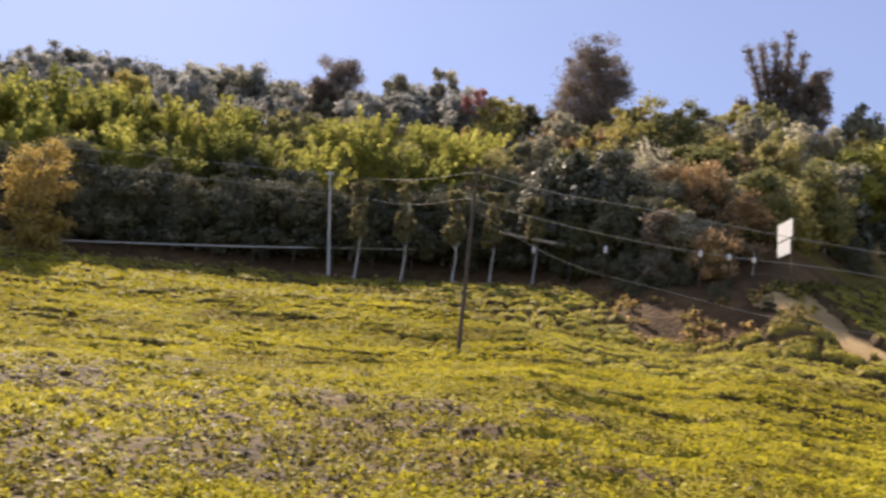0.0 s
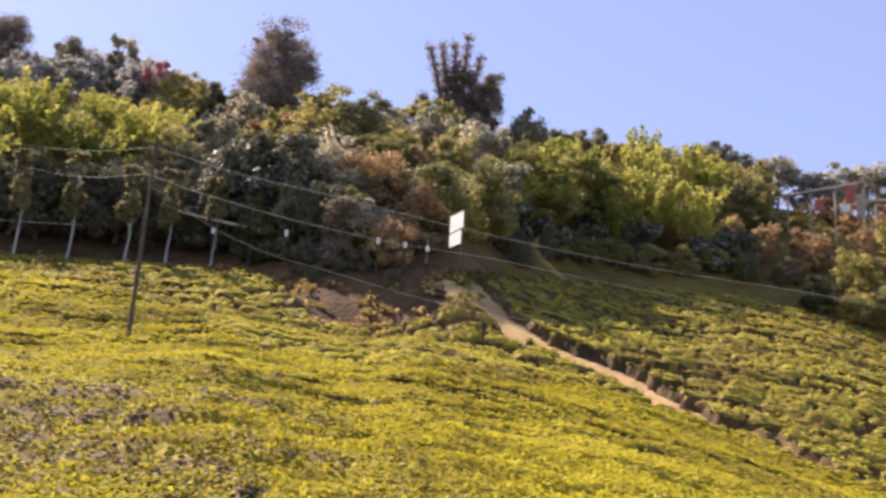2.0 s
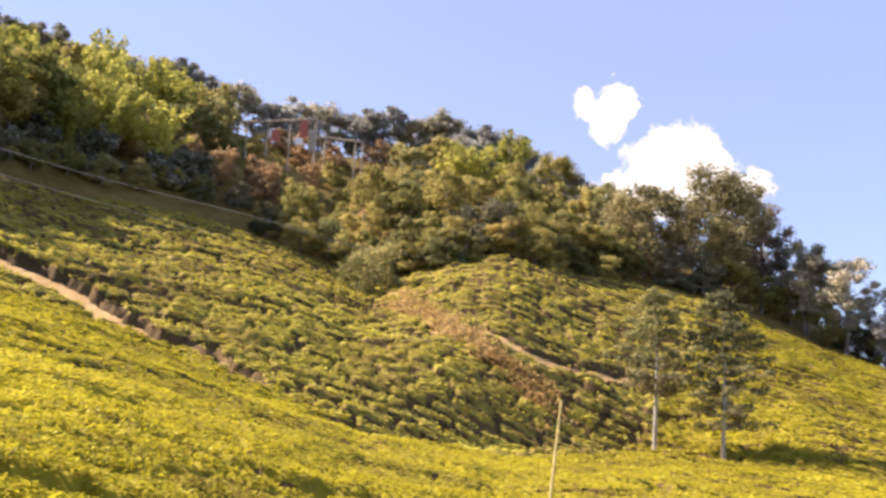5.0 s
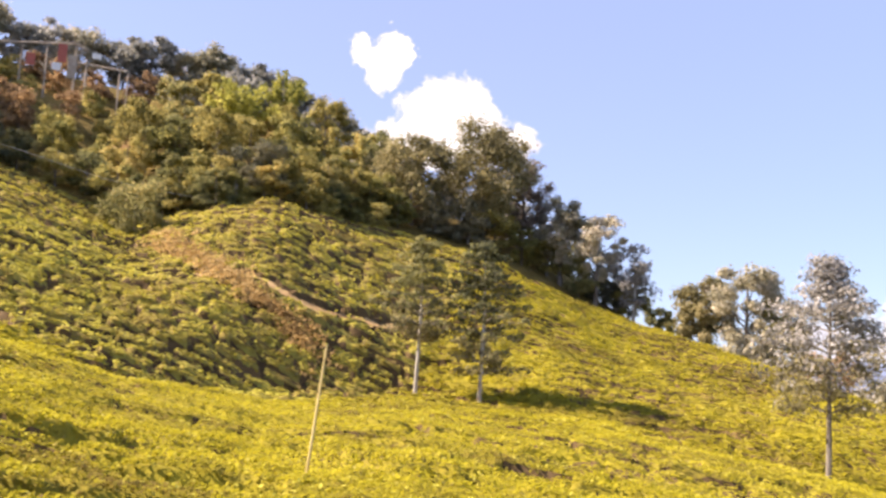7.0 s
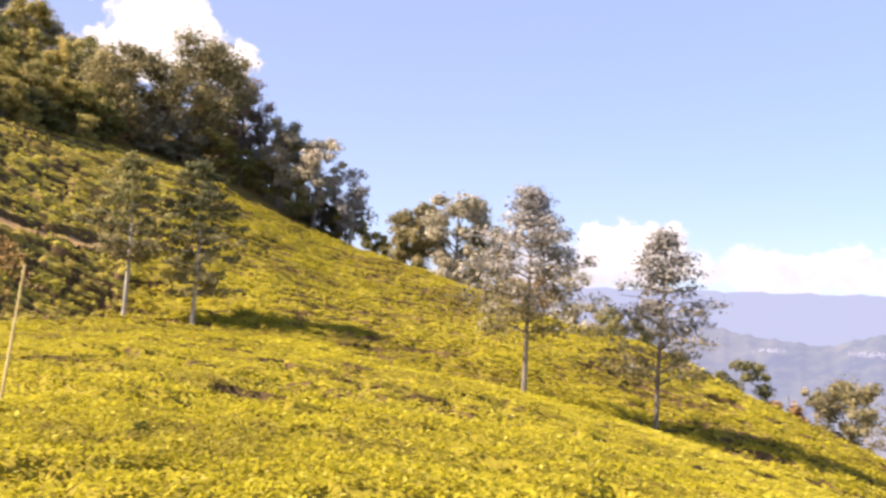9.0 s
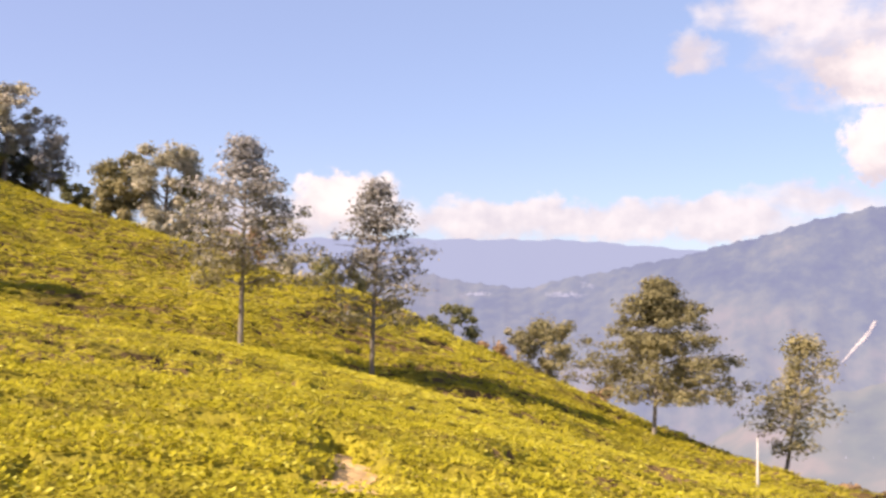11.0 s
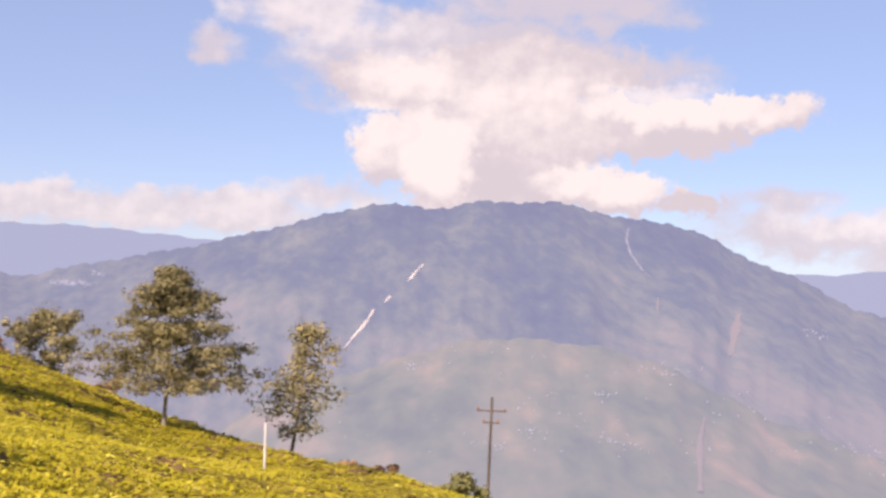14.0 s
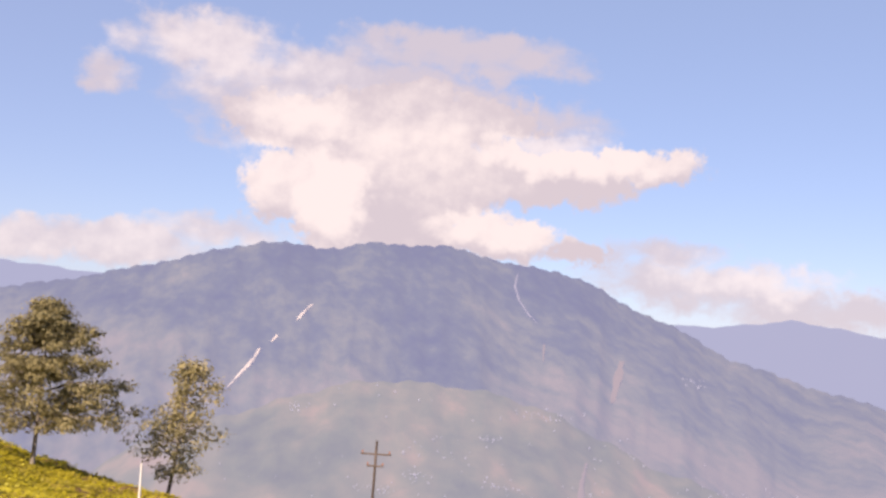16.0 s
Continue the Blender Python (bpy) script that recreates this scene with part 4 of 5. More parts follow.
        stand(("front", k % 4), "edge_shrub", Matrix.Translation(spot(az, r, -0.25)) @ Matrix.Rotation(k * 2.3, 4, "Z"), (s * 1.25, s * 1.25, s), ("shrub", "dark", "gold", "olive")[k % 4], 380 + k % 4,
              "low sunlit shrub where the wood meets the tea", "shrubs along the wood")
        az += rng.uniform(0.7, 1.5) if az < 40 else rng.uniform(0.4, 0.8)
        k += 1
    for k in range(14):
        az = rng.uniform(2.5, 15)
        r = float(table(EDGE, az)[0]) - rng.uniform(-2.5, 3.0)
        s = rng.uniform(0.10, 0.22)
        stand(("scrub", k % 3), "bank_shrub", Matrix.Translation(spot(az, r, -0.25)) @ Matrix.Rotation(k * 2.1, 4, "Z"), (s * 1.2, s * 1.2, s), ("deep", "shrub", "deep")[k % 3], 360 + k % 3,
              "small dark shrub growing on the red-brown bank", "shrubs on the bank")
    # trees on the bank that shade the slope below them
    for k, (az, r, s) in enumerate(((3.6, 71.5, 0.85), (5.9, 69.8, 0.9), (7.8, 68.0, 0.9), (9.4, 67.2, 0.85))):
        stand(("bank", k % 3), "bank_tree", Matrix.Translation(spot(az, r, -0.2)) @ Matrix.Rotation(k * 1.7, 4, "Z"), (s * 0.8, s * 0.8, s), ("dark", "deep", "deep")[k % 3], 340 + k % 3,
              "dense dark tree on the shaded bank above the tea", "trees on the bank")


skyline()


def pollard():
    """A lopped giant: several upright stems clothed in tufts, one heavy bough to the right."""
    rng = np.random.default_rng(9)
    h = 13.5
    at = spot(15.2, 122, -0.2)
    ob = thing("lopped_tree", at, "tall lopped tree with bare upright stems and dark tufts", "tree", turn=-15)
    bm = bmesh.new()
    cs = []
    tips = [(-4.0, 0, 14.0), (-2.5, 0.6, 14.6), (-0.8, -0.5, 14.4), (0.9, 0.4, 16.0), (2.6, -0.3, 12.8), (3.8, 0.4, 10.0), (-4.8, 0.3, 7.4), (5.0, -0.5, 7.2)]
    for t in tips:
        mid = (t[0] * 0.55, t[1] * 0.5, t[2] * 0.5)
        tube(bm, [(t[0] * 0.12, 0, 0), mid, t], [0.42, 0.3, 0.12], 7)
        for s in np.linspace(0.35 if t[2] > 9 else 0.55, 1.0, 9):
            cs.append((mid[0] + (t[0] - mid[0]) * (2 * s - 1) if s > 0.5 else mid[0] * 2 * s, t[1] * s, t[2] * s))
    tube(bm, [(0, 0, -0.3), (0.1, 0, 2.5), (0.0, 0, 5.0), (0.1, 0, 7.5)], [1.35, 1.15, 1.2, 0.7], 10)
    for _ in range(70):
        cs.append((rng.uniform(1.0, 5.4), rng.uniform(-1.8, 1.8), rng.uniform(3.0, 10.5) - 0.2))
    for _ in range(45):
        cs.append((rng.uniform(-2.4, 2.2), rng.uniform(-1.2, 1.2), rng.uniform(5.0, 11.5)))
    for _ in range(10):
        cs.append((rng.uniform(-4.6, -2.6), rng.uniform(-1, 1), rng.uniform(1.0, 3.2)))
    part("trunk", bm, BARK, ob)
    q = sprays(rng, cs, (0.85, 0.85, 0.75), 110, 0.28)
    part_mesh("crown", leaf_mesh("crown", q, LEAF["dusk"]), ob)


pollard()


def silver_oak(az, r, height, width, bare, seed, leaf, label, count=26, size=0.2, tiers=13, lean=(0, 0), full=0.22, limbs=4, puff=0.24, taper=0.8):
    """A field tree: slim straight stem, level limbs in tiers, loose sprays at their ends."""
    rng = np.random.default_rng(seed)
    ob = thing("silver_oak", spot(az, r, -0.1), label, "tree", "shade trees of the garden", turn=rng.uniform(0, 360))
    bm = bmesh.new()
    pts = [(lean[0] * t + 0.06 * math.sin(5 * t + seed), lean[1] * t + 0.05 * math.sin(4 * t), height * t) for t in np.linspace(0, 1, 9)]
    tube(bm, pts, [0.115 * height / 9 * (1 - 0.85 * t) + 0.015 for t in np.linspace(0, 1, 9)], 8)
    part("trunk", bm, PALE_BARK if seed < 3 else BARK, ob, "slim straight trunk")
    cs, sp = [], []
    for k in range(tiers):
        u = (k + 0.5 + rng.uniform(-0.3, 0.3)) / tiers
        t = bare + (1 - bare) * u
        reach = width / 2 * (0.97 * math.sin(math.pi * (full + (1 - full) * max(u, 0.0) ** taper)) ** 0.8 + 0.05)
        start = rng.uniform(0, 6.28)
        for n in range(limbs):
            a = start + n * 6.28 / limbs + rng.uniform(-0.5, 0.5)
            L = reach * rng.uniform(0.45 - (puff - 0.24), 1.15 + (puff - 0.24))
            base = Vector((lean[0] * t, lean[1] * t, height * t))
            end = base + Vector((L * math.cos(a), L * math.sin(a), 0.12 * L + rng.uniform(-0.15, 0.3)))
            mid = base.lerp(end, 0.5) + Vector((0, 0, 0.10 * L))
            bm = bmesh.new()
            tube(bm, [base, mid, end], [0.045, 0.03, 0.01], 4)
            part("limb", bm, BARK, ob)
            for s in (0.42, 0.7, 1.0):
                if rng.uniform() < 0.8:
                    p = base.lerp(end, s) + Vector((rng.uniform(-0.2, 0.2), rng.uniform(-0.2, 0.2), 0.05))
                    w = rng.uniform(0.34, 0.62)
                    cs.append(p), sp.append((w, w, puff))
    q = sprays(rng, cs, np.array(sp) * min(width, 7.0) / 4.5, count, size, 0.15, 0.45)
    me = leaf_mesh("foliage", q, LEAF[leaf])
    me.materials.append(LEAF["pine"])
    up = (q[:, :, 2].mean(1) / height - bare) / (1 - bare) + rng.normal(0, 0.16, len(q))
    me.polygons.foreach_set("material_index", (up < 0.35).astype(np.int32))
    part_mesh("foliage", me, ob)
    return ob


silver_oak(58.6, 54, 8.9, 4.6, 0.36, 1, "dark", "slim shade tree with sparse brownish leaves in the tea", 36, 0.18, 12)
silver_oak(62.3, 53, 9.1, 4.8, 0.20, 2, "dark", "slim shade tree with sparse olive leaves in the tea", 44, 0.18, 13, lean=(0.3, -0.5))
silver_oak(81.2, 45, 9.9, 7.2, 0.34, 3, "silver", "tall shade tree with silvery grey leaves in the tea", 72, 0.15, 14, full=0.36)
silver_oak(88.7, 46, 9.7, 5.8, 0.28, 4, "silver", "shade tree with silvery leaves down to its foot", 46, 0.15, 14, full=0.42, puff=0.30)
silver_oak(104.8, 57, 9.0, 11.0, 0.24, 5, "pine", "broad olive shade tree with level layered limbs", 120, 0.15, 13, full=0.5, limbs=7, puff=0.24, taper=0.58)
silver_oak(111.6, 60, 9.4, 5.6, 0.27, 6, "pine", "loose olive tree at the field's lower edge", 44, 0.17, 9, full=0.42, limbs=5, puff=0.5, lean=(0.5, 0.9))
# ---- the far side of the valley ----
# no air is modelled: haze is mixed into these far materials as emission
HAZE_GLOW = (0.53, 0.585, 0.86)
FAR = material("wooded mountain with painted haze", [(0.012, 0.024, 0.06), (0.05, 0.07, 0.075), (0.135, 0.15, 0.10), (0.24, 0.21, 0.14)], 0.02, 0.95, coarse=0.0034, glow=((0.505, 0.57, 0.875), 0.315, 0.71), climb=(-450, 350, -0.62), gain=1.1, drawn=(112, 0.36))
FOOT = material("farmed foothill with painted haze", [(0.03, 0.055, 0.04), (0.10, 0.13, 0.07), (0.19, 0.185, 0.10), (0.36, 0.25, 0.15)], 0.018, 0.95, coarse=0.0075, glow=((0.555, 0.60, 0.80), 0.315, 0.74), gain=1.2, drawn=(118, 0.5))
FARTHER = material("distant ridge with painted haze", [(0.05, 0.06, 0.06), (0.08, 0.085, 0.08)], 0.004, 0.95, glow=((0.51, 0.60, 0.88), 0.40, 0.9))
# scars and houses get the same painted haze, fading them into the slope
SCAR = material("bare landslide earth with painted haze", [(0.45, 0.38, 0.30), (0.6, 0.53, 0.45)], 0.03, 0.95, glow=(HAZE_GLOW, 0.35, 0.5))
PINK_SCAR = material("reddish earth with painted haze", [(0.26, 0.19, 0.12), (0.46, 0.30, 0.20)], 0.03, 0.95, glow=((0.59, 0.59, 0.74), 0.33, 0.91))
FAINT = material("worn gully earth with painted haze", [(0.40, 0.35, 0.30), (0.55, 0.48, 0.42)], 0.03, 0.95, glow=(HAZE_GLOW, 0.35, 0.86))
HOUSE = material("whitewashed far houses with painted haze", [(0.5, 0.48, 0.45), (0.75, 0.73, 0.7)], 0.05, 0.9, glow=(HAZE_GLOW, 0.36, 0.82))
CREST = [(70, -1.5), (85, -0.3), (91.5, -0.2), (94.6, -0.8), (97.4, -0.9), (100.9, 0.0), (105, 0.9), (109, 2.0), (112.5, 3.1), (115.8, 4.05), (117, 4.05), (119.2, 3.95), (120.4, 4.1), (121.6, 4.45), (126.3, 4.6),
         (128.0, 4.3), (130, 3.85), (132.8, 3.6), (134.5, 3.1), (136.3, 2.1), (139.4, 0.9), (142.4, -0.6), (147.2, -1.9), (155, -3.5), (180, -6)]
R_NEAR, R_TOP = 1500.0, 4300.0


def mountain(az, s):
    """Distance and height on the mountain's face: s runs from its foot (0) to the crest (1)."""
    top = np.interp(az, [a for a, _ in CREST], [e for _, e in CREST])
    top = top + 0.10 * np.sin(az * 3.1) * np.sin(az * 1.7 + 1) + 0.05 * np.sin(az * 9.3)
    r = R_NEAR + (R_TOP - R_NEAR) * s
    zc = R_TOP * np.tan(np.radians(top))
    z0 = -0.30 * R_NEAR
    shape = s ** 1.25
    z = z0 + (zc - z0) * shape
    x, y = r * np.sin(np.radians(az)), r * np.cos(np.radians(az))
    hump = np.sin(math.pi * np.clip(s, 0, 1))
    # spurs run down from the crest, and a nearer foothill leans against the face
    rough = np.array([noise.hetero_terrain(Vector((a / 620, b / 620, 3.1)), 0.9, 2.1, 6, 0.6) for a, b in zip(np.ravel(x), np.ravel(y))]).reshape(np.shape(x))
    spur = np.array([noise.ridged_multi_fractal(Vector((a * 0.15 + 0.35 * b, b * 0.45, 1.7)), 0.95, 2.2, 5, 1.0, 2.0) for a, b in zip(np.ravel(az), np.ravel(s))]).reshape(np.shape(x))
    z = z + hump * (10 * (rough - 0.9) + 50 * (spur - 1.0))
    return x, y, z + EYE


FOOT_CREST = [(104, -11.5), (108, -8.8), (112, -6.7), (116, -5.2), (120, -4.0), (123.5, -3.3), (127, -3.2), (130, -3.7), (133, -4.6), (136, -5.7), (139, -6.9), (144, -8.5), (152, -10.5), (172, -14)]


def foothill(az, s):
    top = np.interp(az, [a for a, _ in FOOT_CREST], [e for _, e in FOOT_CREST]) + 0.22 * np.sin(az * 1.1) * np.sin(az * 0.53) + 0.06 * np.sin(az * 4.3)
    r = 900 + 900 * s
    z = -0.34 * 900 + (1800 * np.tan(np.radians(top)) + 0.34 * 900) * s ** 1.1
    x, y = r * np.sin(np.radians(az)), r * np.cos(np.radians(az))
    return x, y, z + EYE + np.sin(math.pi * s) * (14 * fbm(x, y, 150, 51) + 5 * fbm(x, y, 45, 53))


def build_far():
    az, s = np.arange(68, 184, 0.25), np.linspace(0, 1, 110)
    S, A = np.meshgrid(s, az, indexing="ij")
    x, y, z = mountain(A, S)
    f = grid_faces(len(s), len(az))
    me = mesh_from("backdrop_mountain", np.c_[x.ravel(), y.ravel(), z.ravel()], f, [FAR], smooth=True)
    tagged(new("backdrop_mountain", me), "broad hazy blue mountain across the valley, wooded with bare patches", "mountain", kind="structure")
    # a nearer, farmed foothill leans against its foot
    az, s = np.arange(104, 172, 0.25), np.linspace(0, 1, 60)
    S, A = np.meshgrid(s, az, indexing="ij")
    x, y, z = foothill(A, S)
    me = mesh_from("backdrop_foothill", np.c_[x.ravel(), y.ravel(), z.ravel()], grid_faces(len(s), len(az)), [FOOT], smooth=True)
    tagged(new("backdrop_foothill", me), "hazy farmed foothill with brown fields and scattered houses", "hill", kind="structure")
    # ranges farther off
    az = np.arange(60, 200, 0.5)
    for name, r, prof, label in (("backdrop_range", 4700, [(60, 0.8), (90, 1.7), (100, 1.9), (112, 1.2), (120, 0), (130, -1), (139, 1.0), (142, 1.15), (145.7, 1.75), (149, 1.3), (156, 0.4), (170, 1.0), (200, 1)],
                                  "pale blue far mountain range under cloud"),):
        el = np.interp(az, [p[0] for p in prof], [p[1] for p in prof]) + 0.05 * np.sin(az * 2.3) + 0.03 * np.sin(az * 5.1)
        rows = []
        for k in np.linspace(0, 1, 14):
            rr = r - 330 * (1 - k)
            z = EYE + (-0.12 * r) * (1 - k) + r * np.tan(np.radians(el)) * k
            rows.append(np.c_[rr * np.sin(np.radians(az)), rr * np.cos(np.radians(az)), z + 12 * math.sin(math.pi * k) * np.sin(az * 1.9)])
        v = np.concatenate(rows)
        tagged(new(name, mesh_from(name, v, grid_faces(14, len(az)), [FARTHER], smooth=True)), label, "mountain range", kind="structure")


build_far()
# ---- marks on the mountain ----


def on_face(az, el):
    """Where the line of sight at az, el meets the foothill or the mountain's face."""
    s = np.linspace(0.02, 1, 400)
    for face in (foothill, mountain):
        x, y, z = face(np.full(400, float(az)), s)
        e = np.degrees(np.arctan2(z - EYE, np.hypot(x, y)))
        if (e >= el).any():
            break
    k = int(np.argmax(e >= el)) if (e >= el).any() else 399
    return Vector((x[k], y[k], z[k]))


def scar(points, widths, label, mat=None):
    """A landslide: a ragged strip of bare earth lying on the face, a few metres proud of it."""
    rng = np.random.default_rng(int(points[0][0] * 10))
    bm, prev = bmesh.new(), None
    dense = []
    for (a0, e0), (a1, e1), w0, w1 in zip(points, points[1:], widths, widths[1:]):
        for t in np.linspace(0, 1, 7)[:-1]:
            dense.append((a0 + (a1 - a0) * t, e0 + (e1 - e0) * t, w0 + (w1 - w0) * t))
    dense.append((*points[-1], widths[-1]))
    for az, el, w in dense:
        w *= rng.uniform(0.4, 0.9)
        row = []
        for k in (-1, -0.5, 0, 0.5, 1):
            p = on_face(az + k * w / 2 + rng.uniform(-0.02, 0.02), el)
            back = (HERE - p).normalized() * (12 if abs(k) < 1 else 5)
            row.append(bm.verts.new(p + back))
        if prev:
            for k in range(4):
                bm.faces.new((prev[k], prev[k + 1], row[k + 1], row[k]))
        prev = row
    me = bpy.data.meshes.new("landslide_scar")
    bm.to_mesh(me), bm.free()
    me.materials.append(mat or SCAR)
    tagged(new("landslide_scar", me), label, "landslide", kind="structure")


scar([(116.1, -2.0), (115.7, -2.8), (115.2, -3.4), (114.5, -4.3)], [0.2, 0.4, 0.3, 0.14], "pale landslide scar running down the mountain")
scar([(118.8, 0.7), (118.4, 0.2), (118.0, -0.3)], [0.25, 0.35, 0.15], "short pale landslide scar on the mountain")
scar([(117.0, -1.2), (116.7, -1.6)], [0.35, 0.2], "small pale landslide scar on the mountain")
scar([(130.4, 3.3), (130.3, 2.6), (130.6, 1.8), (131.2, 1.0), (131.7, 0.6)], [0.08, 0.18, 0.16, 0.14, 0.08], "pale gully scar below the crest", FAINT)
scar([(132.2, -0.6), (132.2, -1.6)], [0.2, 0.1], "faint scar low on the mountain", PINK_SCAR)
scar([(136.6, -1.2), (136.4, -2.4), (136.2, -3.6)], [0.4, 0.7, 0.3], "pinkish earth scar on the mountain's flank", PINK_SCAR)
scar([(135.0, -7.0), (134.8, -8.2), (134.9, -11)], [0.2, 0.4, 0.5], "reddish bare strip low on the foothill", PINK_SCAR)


def build_houses():
    """Villages scattered over the far slopes."""
    rng = np.random.default_rng(8)
    bm = bmesh.new()
    rows = [(94.5, -1.4, 0.7, 0.12, 46), (99.4, -1.3, 1.1, 0.14, 80), (100.8, -0.7, 0.6, 0.2, 16), (118.4, -5.2, 0.5, 0.25, 12), (127.5, -7.2, 5.5, 1.8, 26), (125.6, -8.6, 1.2, 0.25, 18), (129.5, -6.3, 1.0, 0.2, 14), (123.0, -9.4, 1.5, 0.3, 18), (130.2, -8.9, 1.1, 0.2, 14), (140.6, -2.1, 0.7, 0.3, 14),
            (137.0, -6.5, 4.0, 1.3, 18), (143.5, -8.2, 3.0, 1.0, 36), (120.5, -8.6, 7.0, 1.6, 16), (132.3, -4.6, 2.0, 0.5, 22), (122, -4.4, 6, 1.0, 12), (131, -9.2, 9, 1.2, 16)]
    for az, el, sa, se, n in rows:
        for _ in range(n):
            p = on_face(az + rng.normal(0, sa / 2), el + rng.normal(0, se / 2))
            w = rng.uniform(0.0006, 0.0014) * p.length
            h = w * rng.uniform(0.5, 0.9)
            m = Matrix.Translation(p + Vector((0, 0, h * 0.3 + 3))) @ Matrix.Rotation(rng.uniform(0, 3), 4, "Z")
            q = [m @ Vector((sx * w / 2, sy * w / 3, sz * h / 2)) for sz in (-1.4, 1) for sx, sy in ((-1, -1), (1, -1), (1, 1), (-1, 1))]
            q += [m @ Vector((-w / 2, 0, h * 0.9)), m @ Vector((w / 2, 0, h * 0.9))]
            v = [bm.verts.new(c) for c in q]
            for k in range(4):
                bm.faces.new((v[k], v[(k + 1) % 4], v[4 + (k + 1) % 4], v[4 + k]))
            bm.faces.new((v[4], v[5], v[9], v[8])), bm.faces.new((v[6], v[7], v[8], v[9]))
            bm.faces.new((v[5], v[6], v[9])), bm.faces.new((v[7], v[4], v[8]))
    me = bpy.data.meshes.new("village_houses")
    bm.to_mesh(me), bm.free()
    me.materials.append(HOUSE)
    tagged(new("village_houses", me), "tiny whitewashed village houses scattered over the far mountainside", "houses", kind="stuff")


build_houses()

# ---- poles, wires, sign and the road's edge ----
STEEL = material("weathered dark steel", [(0.05, 0.04, 0.035), (0.10, 0.08, 0.065), (0.16, 0.12, 0.09)], 4, 0.7, metallic=0.3, bump=0.2, bump_scale=30)
GALV = material("pale painted steel", [(0.40, 0.39, 0.36), (0.55, 0.54, 0.50), (0.66, 0.65, 0.60)], 4, 0.6, bump=0.2, bump_scale=30)
WHITE = material("white sign paint", [(0.74, 0.73, 0.70), (0.84, 0.83, 0.80)], 2, 0.5)
BAMBOO_POLE = material("dry bamboo", [(0.36, 0.27, 0.10), (0.50, 0.40, 0.17), (0.60, 0.50, 0.25)], 3, 0.6)
PALE_WOOD = material("bleached timber", [(0.28, 0.22, 0.16), (0.40, 0.33, 0.26), (0.52, 0.45, 0.37)], 3, 0.85, bump=0.3, bump_scale=12)
RED = material("faded red sheet metal", [(0.34, 0.09, 0.07), (0.50, 0.16, 0.12)], 2, 0.6)
WOOD = material("weathered planks", [(0.16, 0.12, 0.08), (0.28, 0.22, 0.15), (0.38, 0.32, 0.23)], 3, 0.85, bump=0.4, bump_scale=12)
CERAMIC = material("brown glazed insulators", [(0.20, 0.09, 0.05), (0.28, 0.14, 0.09)], 5, 0.25)
WIRE = material("dull aluminium wire", [(0.42, 0.42, 0.43), (0.56, 0.56, 0.56)], 5, 0.95, spec=0.0)


def power_pole(name, foot, top, radius, mat, label, arms=(), group="power poles"):
    """A tapered pole from foot to top with cross-arms (height below the top, half length) and insulators."""
    ob = thing(name, foot, label, "pole", group)
    bm = bmesh.new()
    d = Vector(top) - Vector(foot)
    tube(bm, [d * t for t in (-0.02, 0.33, 0.66, 1.0)], [radius * 1.15, radius, radius * 0.85, radius * 0.7], 8)
    part("shaft", bm, mat, ob)
    for drop, half, turn in arms:
        c = d * (1 - drop / d.length)
        u = Vector((math.cos(radians(turn)), math.sin(radians(turn)), 0))
        bm = bmesh.new()
        box(bm, c, (2 * half, 0.09, 0.09), radians(turn), 0.01)
        arm = part("cross_arm", bm, mat, ob)
        for s in (-0.88, 0.88):
            bm = bmesh.new()
            base = c + u * half * s + Vector((0, 0, 0.045))
            tube(bm, [base, base + Vector((0, 0, 0.05)), base + Vector((0, 0, 0.12)), base + Vector((0, 0, 0.17))], [0.03, 0.06, 0.045, 0.02], 7)
            part("insulator", bm, CERAMIC, arm, "brown glazed insulator")
    return ob


def sight(az, el, r):
    """The point at distance r on the line of sight."""
    return HERE + toward(az, el, r)


def wire(points, radius=0.011):
    """A thin sagging line through the points."""
    cu = bpy.data.curves.new("power_line", "CURVE")
    cu.dimensions, cu.bevel_depth, cu.bevel_resolution = "3D", radius, 1
    sp = cu.splines.new("BEZIER")
    sp.bezier_points.add(len(points) - 1)
    for b, p in zip(sp.bezier_points, points):
        b.co, b.handle_left_type, b.handle_right_type = p, "AUTO", "AUTO"
    cu.materials.append(WIRE)
    return tagged(new("power_line", cu), "thin pale overhead wire sagging between poles", "wire", "overhead wires")


power_pole("power_pole", spot(-2.4, 42), sight(-2.2, 16.9, 42), 0.09, STEEL, "slim dark steel power pole standing in the tea", ((0.35, 0.55, 10), (1.1, 0.55, 10)))
power_pole("power_pole", spot(-10.3, 75.5), sight(-10.9, 15.5, 75.5), 0.11, GALV, "pale painted power pole beside the road", ((0.2, 0.35, 0),))
power_pole("power_pole", spot(123.1, 60), sight(123.1, -6.7, 60), 0.10, STEEL, "dark pole with two cross-arms on the slope's edge", ((0.8, 0.9, 57), (1.5, 0.5, 57)))
power_pole("marker_post", spot(110.4, 42), sight(110.3, -8.6, 42), 0.055, GALV, "thin white post standing in the tea", (), "posts")
power_pole("bamboo_stick", spot(52.55, 14), sight(53.4, 0.9, 14.6), 0.022, BAMBOO_POLE, "leaning dry bamboo stick among the tea bushes", (), "posts")
wire([sight(-40, 12.5, 70), sight(-24.7, 14.6, 73), sight(-10.9, 15.3, 75.5), sight(-6.5, 15.5, 60), sight(-2.2, 16.3, 42)])
wire([sight(-40, 12.0, 70), sight(-24.5, 13.8, 73), sight(-10.6, 14.2, 75.5), sight(-6.5, 14.1, 60), sight(-2.4, 14.8, 42)])
